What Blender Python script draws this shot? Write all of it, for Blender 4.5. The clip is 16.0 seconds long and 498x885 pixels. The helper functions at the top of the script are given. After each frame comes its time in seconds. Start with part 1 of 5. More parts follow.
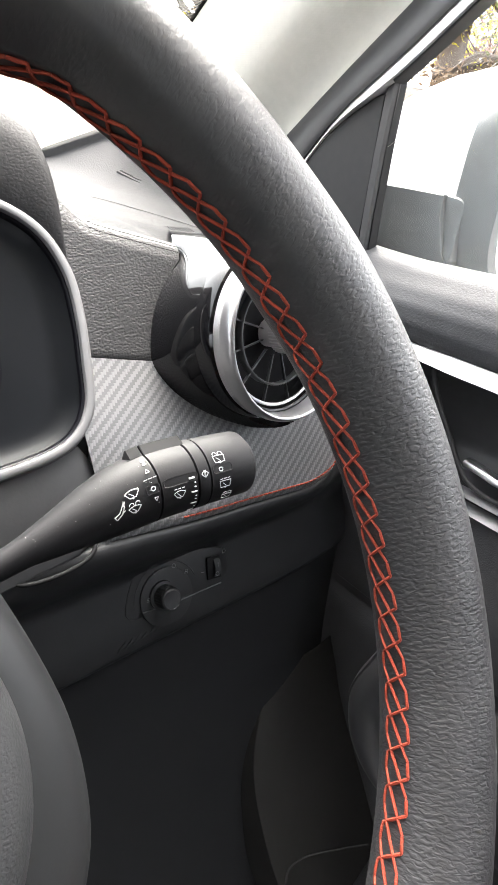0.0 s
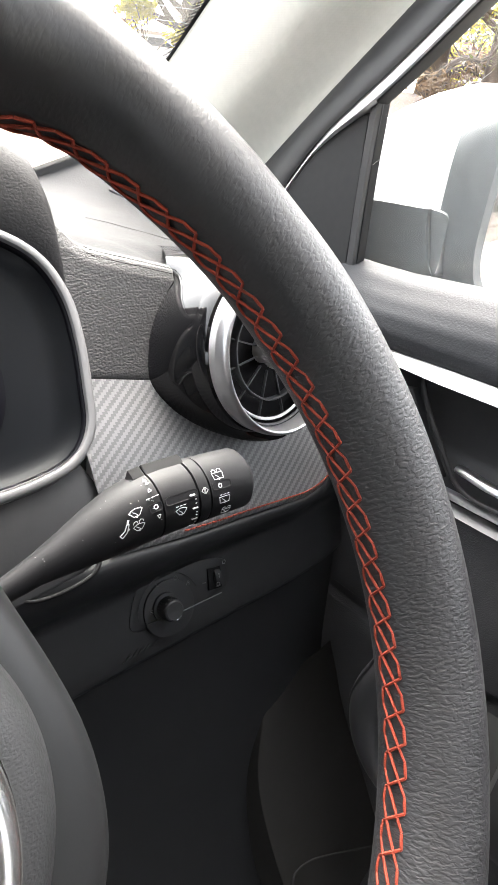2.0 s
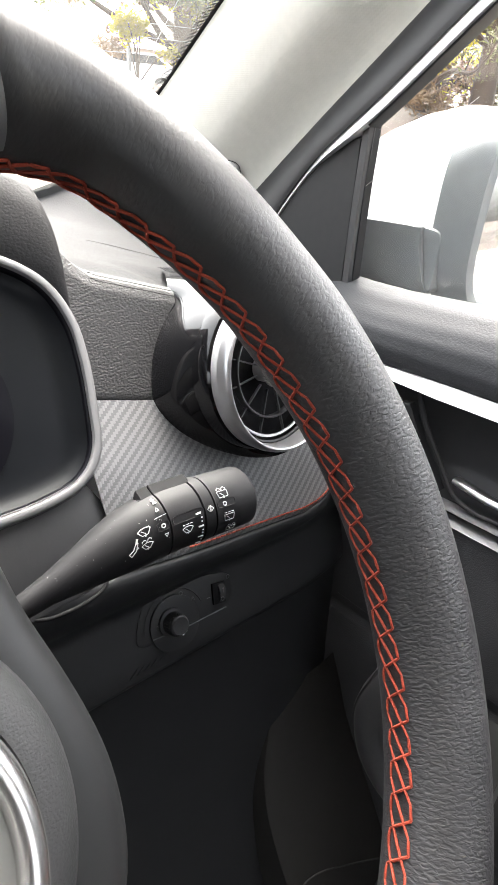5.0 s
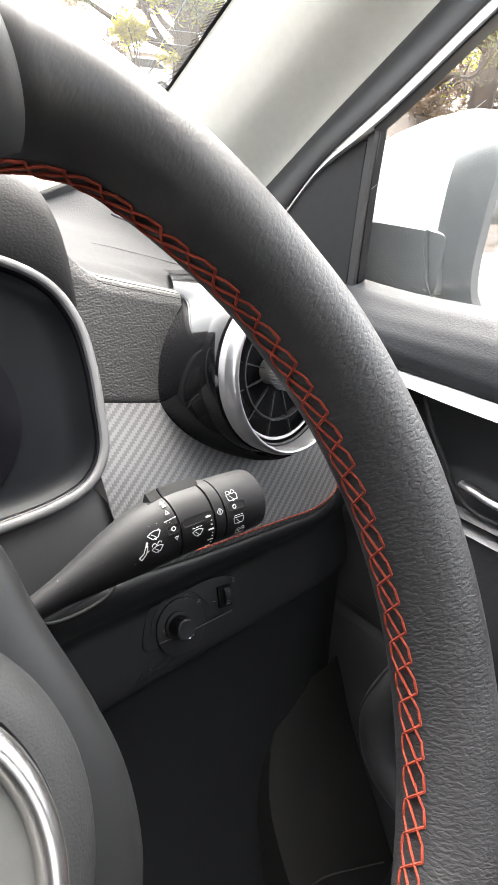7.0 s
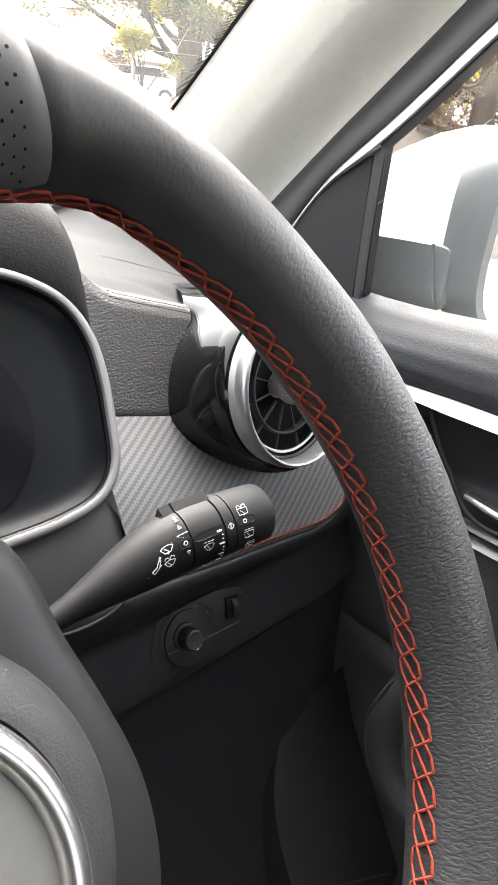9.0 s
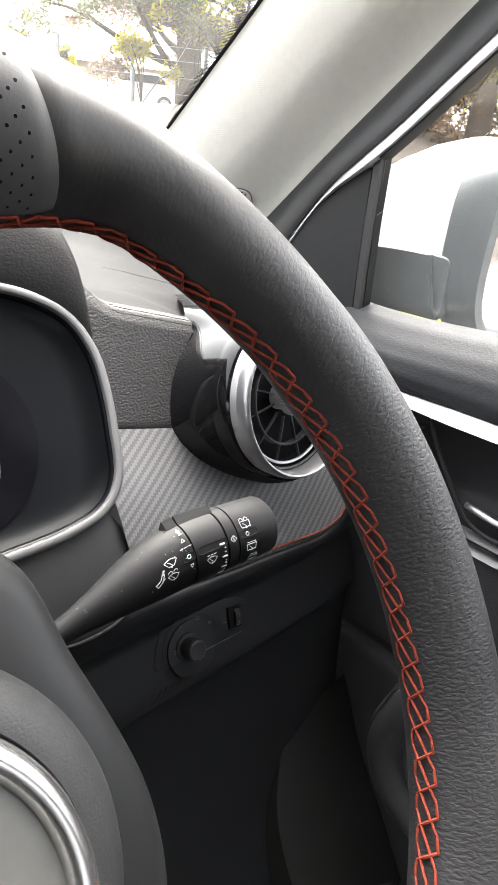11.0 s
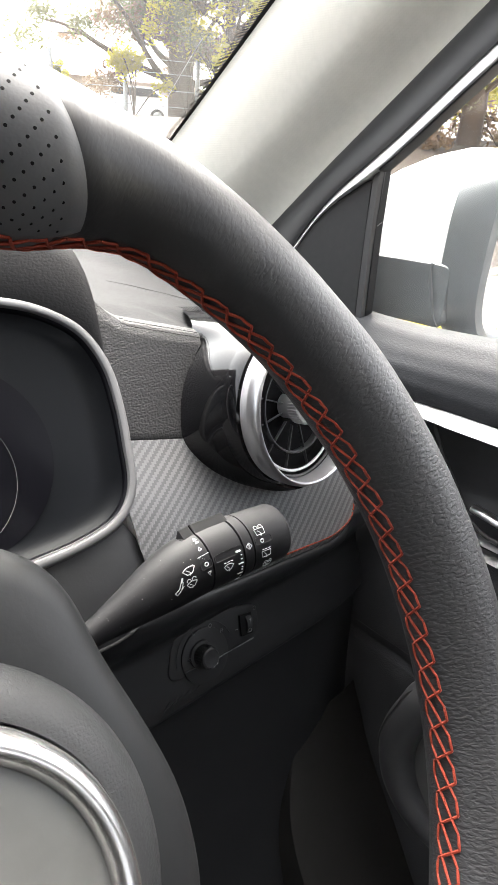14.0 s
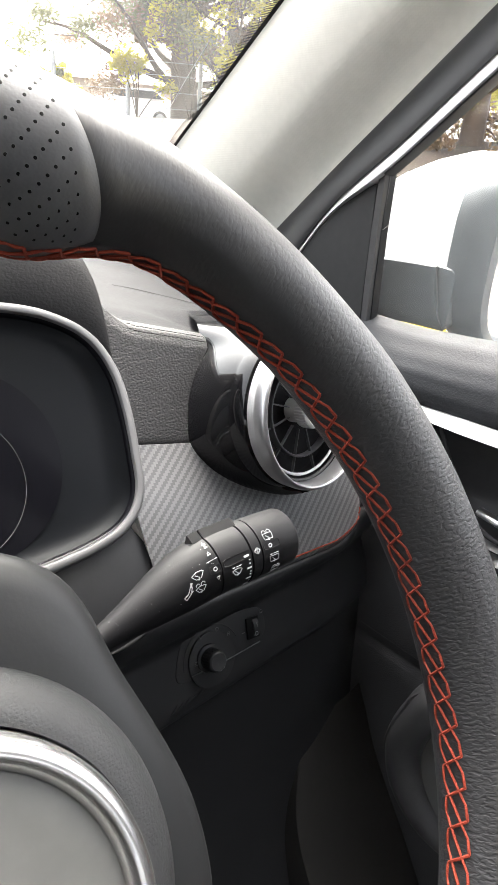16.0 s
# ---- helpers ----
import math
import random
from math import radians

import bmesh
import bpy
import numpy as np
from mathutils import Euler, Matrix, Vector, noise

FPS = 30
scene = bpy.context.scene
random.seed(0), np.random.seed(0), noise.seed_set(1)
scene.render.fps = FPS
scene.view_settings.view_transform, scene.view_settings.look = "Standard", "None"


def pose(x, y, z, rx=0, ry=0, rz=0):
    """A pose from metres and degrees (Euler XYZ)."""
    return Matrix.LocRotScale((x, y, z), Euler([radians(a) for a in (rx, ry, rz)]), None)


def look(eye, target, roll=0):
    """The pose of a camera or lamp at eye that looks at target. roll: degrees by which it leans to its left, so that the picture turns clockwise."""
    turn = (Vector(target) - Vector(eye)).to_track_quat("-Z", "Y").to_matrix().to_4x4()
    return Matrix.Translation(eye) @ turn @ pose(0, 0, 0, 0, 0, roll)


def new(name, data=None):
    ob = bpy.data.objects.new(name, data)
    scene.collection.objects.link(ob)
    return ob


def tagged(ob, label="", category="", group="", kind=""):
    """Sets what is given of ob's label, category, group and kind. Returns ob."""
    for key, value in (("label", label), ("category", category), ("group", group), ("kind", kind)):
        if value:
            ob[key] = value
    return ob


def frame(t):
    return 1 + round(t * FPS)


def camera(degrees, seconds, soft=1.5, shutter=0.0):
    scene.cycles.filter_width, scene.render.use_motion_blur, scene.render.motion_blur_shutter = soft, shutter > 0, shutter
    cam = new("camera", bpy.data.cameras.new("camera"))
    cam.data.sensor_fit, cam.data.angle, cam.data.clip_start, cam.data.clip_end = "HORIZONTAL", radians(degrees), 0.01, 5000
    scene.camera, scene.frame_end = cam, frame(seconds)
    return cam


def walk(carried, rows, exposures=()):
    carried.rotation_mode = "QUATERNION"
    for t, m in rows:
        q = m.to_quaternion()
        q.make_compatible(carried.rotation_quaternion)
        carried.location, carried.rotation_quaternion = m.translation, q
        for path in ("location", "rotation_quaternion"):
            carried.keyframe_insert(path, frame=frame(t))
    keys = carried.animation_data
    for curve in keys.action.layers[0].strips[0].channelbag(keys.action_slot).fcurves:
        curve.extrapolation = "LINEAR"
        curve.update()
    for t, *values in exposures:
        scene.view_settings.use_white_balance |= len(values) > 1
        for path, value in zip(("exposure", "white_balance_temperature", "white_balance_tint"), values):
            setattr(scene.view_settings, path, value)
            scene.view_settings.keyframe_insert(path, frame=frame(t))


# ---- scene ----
cam = camera(45.82, 16.0)
# seconds, place in metres, turn in degrees
ROWS = [
    (0.0, 0.0261, -0.0708, 1.0490, 61.77, -7.06, -40.34),
    (0.5, 0.0250, -0.0739, 1.0552, 62.37, -6.20, -40.67),
    (1.0, 0.0234, -0.0750, 1.0554, 62.26, -6.25, -41.21),
    (1.5, 0.0225, -0.0748, 1.0577, 62.43, -6.14, -41.29),
    (2.0, 0.0210, -0.0744, 1.0572, 62.39, -5.99, -41.40),
    (2.5, 0.0196, -0.0743, 1.0583, 62.54, -5.93, -41.58),
    (3.0, 0.0187, -0.0749, 1.0605, 62.61, -6.06, -41.66),
    (3.5, 0.0170, -0.0757, 1.0610, 63.04, -5.72, -41.61),
    (4.0, 0.0174, -0.0771, 1.0617, 63.08, -5.39, -41.94),
    (4.2, 0.0164, -0.0769, 1.0627, 63.33, -5.25, -41.86),
    (6.3, 0.0151, -0.0747, 1.0630, 63.69, -5.27, -42.25),
    (6.5, 0.0133, -0.0732, 1.0630, 63.78, -5.31, -42.05),
    (7.0, 0.0132, -0.0733, 1.0623, 63.81, -5.30, -42.06),
    (7.5, 0.0124, -0.0736, 1.0654, 64.17, -5.12, -42.09),
    (8.0, 0.0112, -0.0737, 1.0649, 64.32, -4.91, -41.83),
    (8.5, 0.0103, -0.0728, 1.0645, 64.21, -5.15, -41.83),
    (9.0, 0.0091, -0.0719, 1.0668, 64.39, -5.41, -41.81),
    (11.3, 0.0073, -0.0716, 1.0726, 65.12, -5.07, -41.92),
    (11.5, 0.0066, -0.0724, 1.0756, 65.61, -5.06, -41.93),
    (12.0, 0.0050, -0.0717, 1.0767, 65.74, -4.96, -41.83),
    (12.5, 0.0039, -0.0704, 1.0761, 65.68, -5.05, -41.77),
    (13.0, 0.0034, -0.0705, 1.0749, 65.50, -4.80, -41.90),
    (13.5, 0.0025, -0.0710, 1.0756, 65.61, -4.40, -42.70),
    (14.0, 0.0001, -0.0709, 1.0728, 65.73, -4.29, -42.50),
    (14.5, -0.0010, -0.0703, 1.0726, 65.74, -4.15, -42.36),
    (15.0, -0.0004, -0.0714, 1.0744, 65.93, -4.01, -42.49),
    (15.5, -0.0023, -0.0688, 1.0747, 65.67, -4.08, -42.10),
    (16.0, -0.0018, -0.0696, 1.0745, 65.83, -4.11, -42.28),
]
walk(cam, [(t, pose(x, y, z, rx, ry, rz)) for t, x, y, z, rx, ry, rz in ROWS],
     exposures=[(0.0, 4.42, 6700, 9), (4.0, 4.21, 6700, 9), (8.5, 4.13, 6700, 9), (12.0, 3.91, 6700, 9), (16.0, 3.92, 6700, 9)])

# ---------------------------------------------------------------- world, sun
world = bpy.data.worlds.new("overcast_sky")
scene.world = world
world.use_nodes = True
wn = world.node_tree.nodes
sky = wn.new("ShaderNodeTexSky")
sky.sky_type = "NISHITA"
sky.sun_disc = False
sky.sun_elevation = radians(58)
sky.sun_rotation = radians(40)
sky.air_density, sky.dust_density, sky.ozone_density = 0.6, 9.0, 0.3
wn["Background"].inputs["Strength"].default_value = 0.15
cloud = wn.new("ShaderNodeHueSaturation")
cloud.inputs["Saturation"].default_value = 0.35
world.node_tree.links.new(sky.outputs["Color"], cloud.inputs["Color"])
world.node_tree.links.new(cloud.outputs["Color"], wn["Background"].inputs["Color"])
sun_data = bpy.data.lights.new("sun", "SUN")
sun_data.energy, sun_data.angle, sun_data.color = 0.6, radians(60), (1.0, 0.97, 0.93)
sun = new("sun", sun_data)
sun.matrix_world = look((0.341 * 30, 0.406 * 30, 0.848 * 30), (0, 0, 0))

# common build frame of the wheel and the dash: x to the right, y up the slope, z towards the driver
TILTED = pose(0, 0, 0.95, 57.2528, 0, 0)


# ---------------------------------------------------------------- mesh helpers
def link_mesh(name, bm, material, parent=None, label="", smooth=True):
    bmesh.ops.recalc_face_normals(bm, faces=bm.faces)
    me = bpy.data.meshes.new(name)
    bm.to_mesh(me)
    bm.free()
    if smooth:
        me.polygons.foreach_set("use_smooth", [True] * len(me.polygons))
        me.set_sharp_from_angle(angle=radians(38))
    for m in (material if isinstance(material, (list, tuple)) else [material]):
        me.materials.append(m)
    ob = new(name, me)
    if parent is not None:
        ob.parent = parent
    if label:
        ob["label"] = label
    return ob


def part(name, bm, material, parent, label="", smooth=True):
    return link_mesh(name, bm, material, parent, label, smooth)


def base(name, m, label, category, group="", kind=""):
    ob = new(name)
    ob.empty_display_size = 0.02
    ob.matrix_world = m
    return tagged(ob, label, category, group, kind)


def curve(points, n=8, closed=False):
    """Catmull-Rom curve through a few points."""
    pts = [Vector(p) for p in points]
    k = len(pts)
    out = []
    for i in range(k if closed else k - 1):
        if closed:
            a, b, c, d = (pts[(i + j) % k] for j in (-1, 0, 1, 2))
        else:
            b, c = pts[i], pts[i + 1]
            a = pts[i - 1] if i else b * 2 - c
            d = pts[i + 2] if i + 2 < k else c * 2 - b
        for j in range(n):
            t = j / n
            out.append(0.5 * (2 * b + (c - a) * t + (2 * a - 5 * b + 4 * c - d) * t * t + (3 * b - a - 3 * c + d) * t ** 3))
    if not closed:
        out.append(pts[-1])
    return out


def loft(rings, closed=True, cap=True, bm=None, loop=False):
    """Skin between rings of points; closed: each ring is a closed loop; loop: last ring joins the first."""
    bm = bm or bmesh.new()
    rows = [[bm.verts.new(p) for p in r] for r in rings]
    n = len(rows[0])
    pairs = list(zip(rows, rows[1:])) + ([(rows[-1], rows[0])] if loop else [])
    for r0, r1 in pairs:
        for i in range(n if closed else n - 1):
            j = (i + 1) % n
            try:
                bm.faces.new((r0[i], r0[j], r1[j], r1[i]))
            except ValueError:
                pass
    if cap and closed and not loop:
        for r in (rows[0], rows[-1]):
            try:
                bm.faces.new(r)
            except ValueError:
                pass
    return bm


def tube(points, radius, seg=8, bm=None, closed=False, flat=1.0):
    """A rod along points; radius a number or a list."""
    pts = [Vector(p) for p in points]
    n = len(pts)
    rings = []
    side = None
    for i, p in enumerate(pts):
        if closed:
            d = pts[(i + 1) % n] - pts[i - 1]
        else:
            d = pts[min(i + 1, n - 1)] - pts[max(i - 1, 0)]
        d.normalize()
        if side is None:
            side = d.cross(Vector((0, 0, 1)) if abs(d.z) < 0.9 else Vector((1, 0, 0))).normalized()
        side = (side - d * side.dot(d)).normalized()
        up = d.cross(side)
        r = radius[i] if isinstance(radius, (list, tuple)) else radius
        rings.append([p + side * (r * math.cos(2 * math.pi * k / seg)) + up * (r * flat * math.sin(2 * math.pi * k / seg)) for k in range(seg)])
    return loft(rings, True, not closed, bm, loop=closed)


def plate(outline, z0, z1, bevel=0.0, seg=2, bm=None):
    """A plate from a 2D outline (x, y), from z0 to z1, with rounded upper edge."""
    pts = [Vector((p[0], p[1], 0)) for p in outline]
    n = len(pts)
    area = sum(pts[i].x * pts[(i + 1) % n].y - pts[(i + 1) % n].x * pts[i].y for i in range(n))
    if area < 0:
        pts.reverse()

    def inset(d):
        out = []
        for i in range(n):
            e0 = (pts[i] - pts[i - 1])
            e1 = (pts[(i + 1) % n] - pts[i])
            n0 = Vector((-e0.y, e0.x, 0)).normalized() if e0.length > 1e-9 else Vector()
            n1 = Vector((-e1.y, e1.x, 0)).normalized() if e1.length > 1e-9 else Vector()
            m = n0 + n1
            m = m.normalized() if m.length > 1e-6 else n0
            out.append(pts[i] + m * (d / max(0.5, m.dot(n0) if n0.length else 1)))
        return out
    rings = [[p + Vector((0, 0, z0)) for p in pts]]
    if bevel > 0:
        for k in range(seg + 1):
            a = math.pi / 2 * k / seg
            rings.append([p + Vector((0, 0, z1 - bevel + bevel * math.sin(a))) for p in inset(bevel * (1 - math.cos(a)))])
    else:
        rings.append([p + Vector((0, 0, z1)) for p in pts])
    return loft(rings, True, True, bm)


def block(x0, x1, y0, y1, z0, z1, bevel=0.0, bm=None, seg=2):
    bm = bm or bmesh.new()
    r = bmesh.ops.create_cube(bm, size=1, matrix=Matrix.Translation(((x0 + x1) / 2, (y0 + y1) / 2, (z0 + z1) / 2)) @ Matrix.Diagonal((x1 - x0, y1 - y0, z1 - z0, 1)))
    if bevel > 0:
        es = list({e for v in r["verts"] for e in v.link_edges})
        bmesh.ops.bevel(bm, geom=es, offset=bevel, segments=seg, affect="EDGES", profile=0.5)
    return bm


def disc(r, z, n=32, cx=0.0, cy=0.0):
    return [Vector((cx + r * math.cos(2 * math.pi * k / n), cy + r * math.sin(2 * math.pi * k / n), z)) for k in range(n)]


def turned(profile, n=48, bm=None, cap=False, loop=False):
    """Body of revolution about z from (radius, z) pairs."""
    return loft([disc(max(r, 1e-5), z, n) for r, z in profile], True, cap, bm, loop)


def sheet(f, nu, nv, bm=None):
    """Open grid of f(u, v), u and v from 0 to 1."""
    bm = bm or bmesh.new()
    rows = [[bm.verts.new(f(i / nu, j / nv)) for j in range(nv + 1)] for i in range(nu + 1)]
    for i in range(nu):
        for j in range(nv):
            bm.faces.new((rows[i][j], rows[i + 1][j], rows[i + 1][j + 1], rows[i][j + 1]))
    return bm


def thick(ob, t, offset=-1.0):
    m = ob.modifiers.new("thickness", "SOLIDIFY")
    m.thickness, m.offset = t, offset
    return ob


def lerp(a, b, t):
    return a + (b - a) * t


def smooth01(t):
    t = min(1, max(0, t))
    return t * t * (3 - 2 * t)


# ---------------------------------------------------------------- materials
def material(name, color, rough=0.5, metal=0.0, specular=0.5, coat=0.0, var=0.12, var_scale=6.0, fine_scale=180.0, rough_var=0.08, coords="Object"):
    """Principled material with colour and roughness varied at two scales. Returns it with a dict of its nodes."""
    m = bpy.data.materials.new(name)
    m.use_nodes = True
    nt = m.node_tree
    nd, ln = nt.nodes, nt.links
    b = nd["Principled BSDF"]
    b.inputs["Metallic"].default_value = metal
    b.inputs["Specular IOR Level"].default_value = specular
    b.inputs["Coat Weight"].default_value = coat
    b.inputs["Coat Roughness"].default_value = 0.03
    tc = nd.new("ShaderNodeTexCoord")
    big, small = nd.new("ShaderNodeTexNoise"), nd.new("ShaderNodeTexNoise")
    big.inputs["Scale"].default_value, small.inputs["Scale"].default_value = var_scale, fine_scale
    big.inputs["Detail"].default_value, small.inputs["Detail"].default_value = 4, 2
    ln.new(tc.outputs[coords], big.inputs["Vector"])
    ln.new(tc.outputs[coords], small.inputs["Vector"])
    mixf = nd.new("ShaderNodeMath")
    mixf.operation = "ADD"
    ln.new(big.outputs["Fac"], mixf.inputs[0])
    ln.new(small.outputs["Fac"], mixf.inputs[1])
    ramp = nd.new("ShaderNodeMapRange")
    ramp.inputs["From Min"].default_value, ramp.inputs["From Max"].default_value = 0.6, 1.4
    ramp.inputs["To Min"].default_value, ramp.inputs["To Max"].default_value = 1 - var, 1 + var
    ln.new(mixf.outputs[0], ramp.inputs["Value"])
    mul = nd.new("ShaderNodeMix")
    mul.data_type, mul.blend_type = "RGBA", "MULTIPLY"
    mul.inputs["Factor"].default_value = 1.0
    mul.inputs["A"].default_value = (*color, 1)
    comb = nd.new("ShaderNodeCombineColor")
    for k in range(3):
        ln.new(ramp.outputs["Result"], comb.inputs[k])
    ln.new(comb.outputs["Color"], mul.inputs["B"])
    ln.new(mul.outputs["Result"], b.inputs["Base Color"])
    rr = nd.new("ShaderNodeMapRange")
    rr.inputs["From Min"].default_value, rr.inputs["From Max"].default_value = 0.3, 0.7
    rr.inputs["To Min"].default_value, rr.inputs["To Max"].default_value = max(0.02, rough - rough_var), min(1, rough + rough_var)
    ln.new(big.outputs["Fac"], rr.inputs["Value"])
    ln.new(rr.outputs["Result"], b.inputs["Roughness"])
    return m, dict(nt=nt, b=b, tc=tc, big=big, small=small, mul=mul)


def add_bump(k, height, strength=0.3, distance=0.001, chain=None):
    nd, ln = k["nt"].nodes, k["nt"].links
    bump = nd.new("ShaderNodeBump")
    bump.inputs["Strength"].default_value, bump.inputs["Distance"].default_value = strength, distance
    ln.new(height, bump.inputs["Height"])
    if chain:
        ln.new(chain.outputs["Normal"], bump.inputs["Normal"])
    ln.new(bump.outputs["Normal"], k["b"].inputs["Normal"])
    return bump


def node(k, kind, **values):
    n = k["nt"].nodes.new(kind)
    for key, v in values.items():
        n.inputs[key].default_value = v
    return n


def scaled(k, scale, coords="Object"):
    mp = k["nt"].nodes.new("ShaderNodeMapping")
    mp.inputs["Scale"].default_value = scale
    k["nt"].links.new(k["tc"].outputs[coords], mp.inputs["Vector"])
    return mp


def grained(name, color, rough, cell=0.0028, depth=0.0004, strength=0.5, specular=0.5, var=0.1):
    """Pebbled soft plastic or hide: rounded, slightly drawn-out cells between fine creases."""
    m, k = material(name, color, rough, specular=specular, var=var)
    ln = k["nt"].links
    n = node(k, "ShaderNodeTexNoise", Scale=1.55 / cell, Detail=0.6, Roughness=0.45, Distortion=0.25)
    ln.new(scaled(k, (0.74, 1.0, 1.0)).outputs["Vector"], n.inputs["Vector"])
    cells = node(k, "ShaderNodeMapRange", **{"From Min": 0.30, "From Max": 0.64})
    cells.interpolation_type = "SMOOTHSTEP"
    ln.new(n.outputs["Fac"], cells.inputs["Value"])
    b0 = add_bump(k, k["small"].outputs["Fac"], 0.08, 0.0004)
    add_bump(k, cells.outputs["Result"], strength, depth, b0)
    return m


def hide(name, color, rough):
    """Wheel leather: fine creases running across the rim, on (length, girth) coordinates in metres."""
    m, k = material(name, color, rough, specular=0.46, var=0.14, coords="UV", var_scale=40, fine_scale=700)
    ln = k["nt"].links
    mp = scaled(k, (950, 430, 1), "UV")
    n1 = node(k, "ShaderNodeTexNoise", Scale=1.0, Detail=1.5, Roughness=0.5, Distortion=0.5)
    ln.new(mp.outputs["Vector"], n1.inputs["Vector"])
    r1 = node(k, "ShaderNodeMapRange", **{"From Min": 0.26, "From Max": 0.66})
    r1.interpolation_type = "SMOOTHSTEP"
    ln.new(n1.outputs["Fac"], r1.inputs["Value"])
    mp2 = scaled(k, (900, 800, 1), "UV")
    v = node(k, "ShaderNodeTexVoronoi", Scale=1.0)
    v.feature = "SMOOTH_F1"
    ln.new(mp2.outputs["Vector"], v.inputs["Vector"])
    # the hide is stretched smooth beside the thumb grip and creased further down
    sp = node(k, "ShaderNodeSeparateXYZ")
    ln.new(k["tc"].outputs["UV"], sp.inputs[0])
    far = node(k, "ShaderNodeMapRange", **{"From Min": 0.10, "From Max": 0.20, "To Min": 0.06, "To Max": 0.36})
    ln.new(sp.outputs["X"], far.inputs["Value"])
    b0 = add_bump(k, v.outputs["Distance"], 0.10, -0.0003)
    b1 = add_bump(k, r1.outputs["Result"], 0.2, 0.00036, b0)
    ln.new(far.outputs["Result"], b1.inputs["Strength"])
    return m


def plain(name, color, rough, metal=0.0, specular=0.5, coat=0.0, grain=0.0, grain_scale=900.0, var=0.1, var_scale=8.0, rough_var=0.06):
    m, k = material(name, color, rough, metal, specular, coat, var, var_scale, rough_var=rough_var)
    if grain:
        n = node(k, "ShaderNodeTexNoise", Scale=grain_scale, Detail=2)
        k["nt"].links.new(k["tc"].outputs["Object"], n.inputs["Vector"])
        add_bump(k, n.outputs["Fac"], grain, 0.0003)
    return m


def woven_carbon(name):
    """Twill of dark and lighter tows with a step at each crossing."""
    m, k = material(name, (0.05, 0.05, 0.052), 0.36, specular=0.5, var=0.08)
    ln, nd = k["nt"].links, k["nt"].nodes

    def op(kind, a, b=None):
        n = nd.new("ShaderNodeMath")
        n.operation = kind
        for i, v in enumerate((a, b)):
            if v is None:
                continue
            if isinstance(v, (int, float)):
                n.inputs[i].default_value = v
            else:
                ln.new(v, n.inputs[i])
        return n.outputs[0]
    mp = scaled(k, (1 / 0.00135, 1 / 0.00135, 0))
    mp.inputs["Rotation"].default_value = (0, 0, radians(8))
    sp = nd.new("ShaderNodeSeparateXYZ")
    ln.new(mp.outputs["Vector"], sp.inputs[0])
    x, y = sp.outputs["X"], sp.outputs["Y"]
    s = op("SUBTRACT", op("FLOOR", x), op("FLOOR", y))
    over = op("LESS_THAN", op("FLOORED_MODULO", s, 4.0), 2.0)
    fx, fy = op("FRACT", x), op("FRACT", y)
    round_x = op("SINE", op("MULTIPLY", fx, math.pi))
    round_y = op("SINE", op("MULTIPLY", fy, math.pi))
    h = op("ADD", op("MULTIPLY", over, round_x), op("MULTIPLY", op("SUBTRACT", 1.0, over), op("MULTIPLY", round_y, 0.55)))
    mix = nd.new("ShaderNodeMix")
    mix.data_type = "RGBA"
    mix.inputs["A"].default_value = (0.046, 0.046, 0.048, 1)
    mix.inputs["B"].default_value = (0.092, 0.092, 0.095, 1)
    ln.new(over, mix.inputs["Factor"])
    ln.new(mix.outputs["Result"], k["b"].inputs["Base Color"])
    add_bump(k, h, 0.30, 0.0003)
    return m


def fabric(name, color):
    """Fine knitted headliner cloth."""
    m, k = material(name, color, 0.92, specular=0.2, var=0.05, var_scale=3)
    mp = scaled(k, (760, 760, 760))
    v = node(k, "ShaderNodeTexVoronoi", Scale=1.0, Randomness=0.15)
    k["nt"].links.new(mp.outputs["Vector"], v.inputs["Vector"])
    add_bump(k, v.outputs["Distance"], 0.25, -0.0005)
    return m


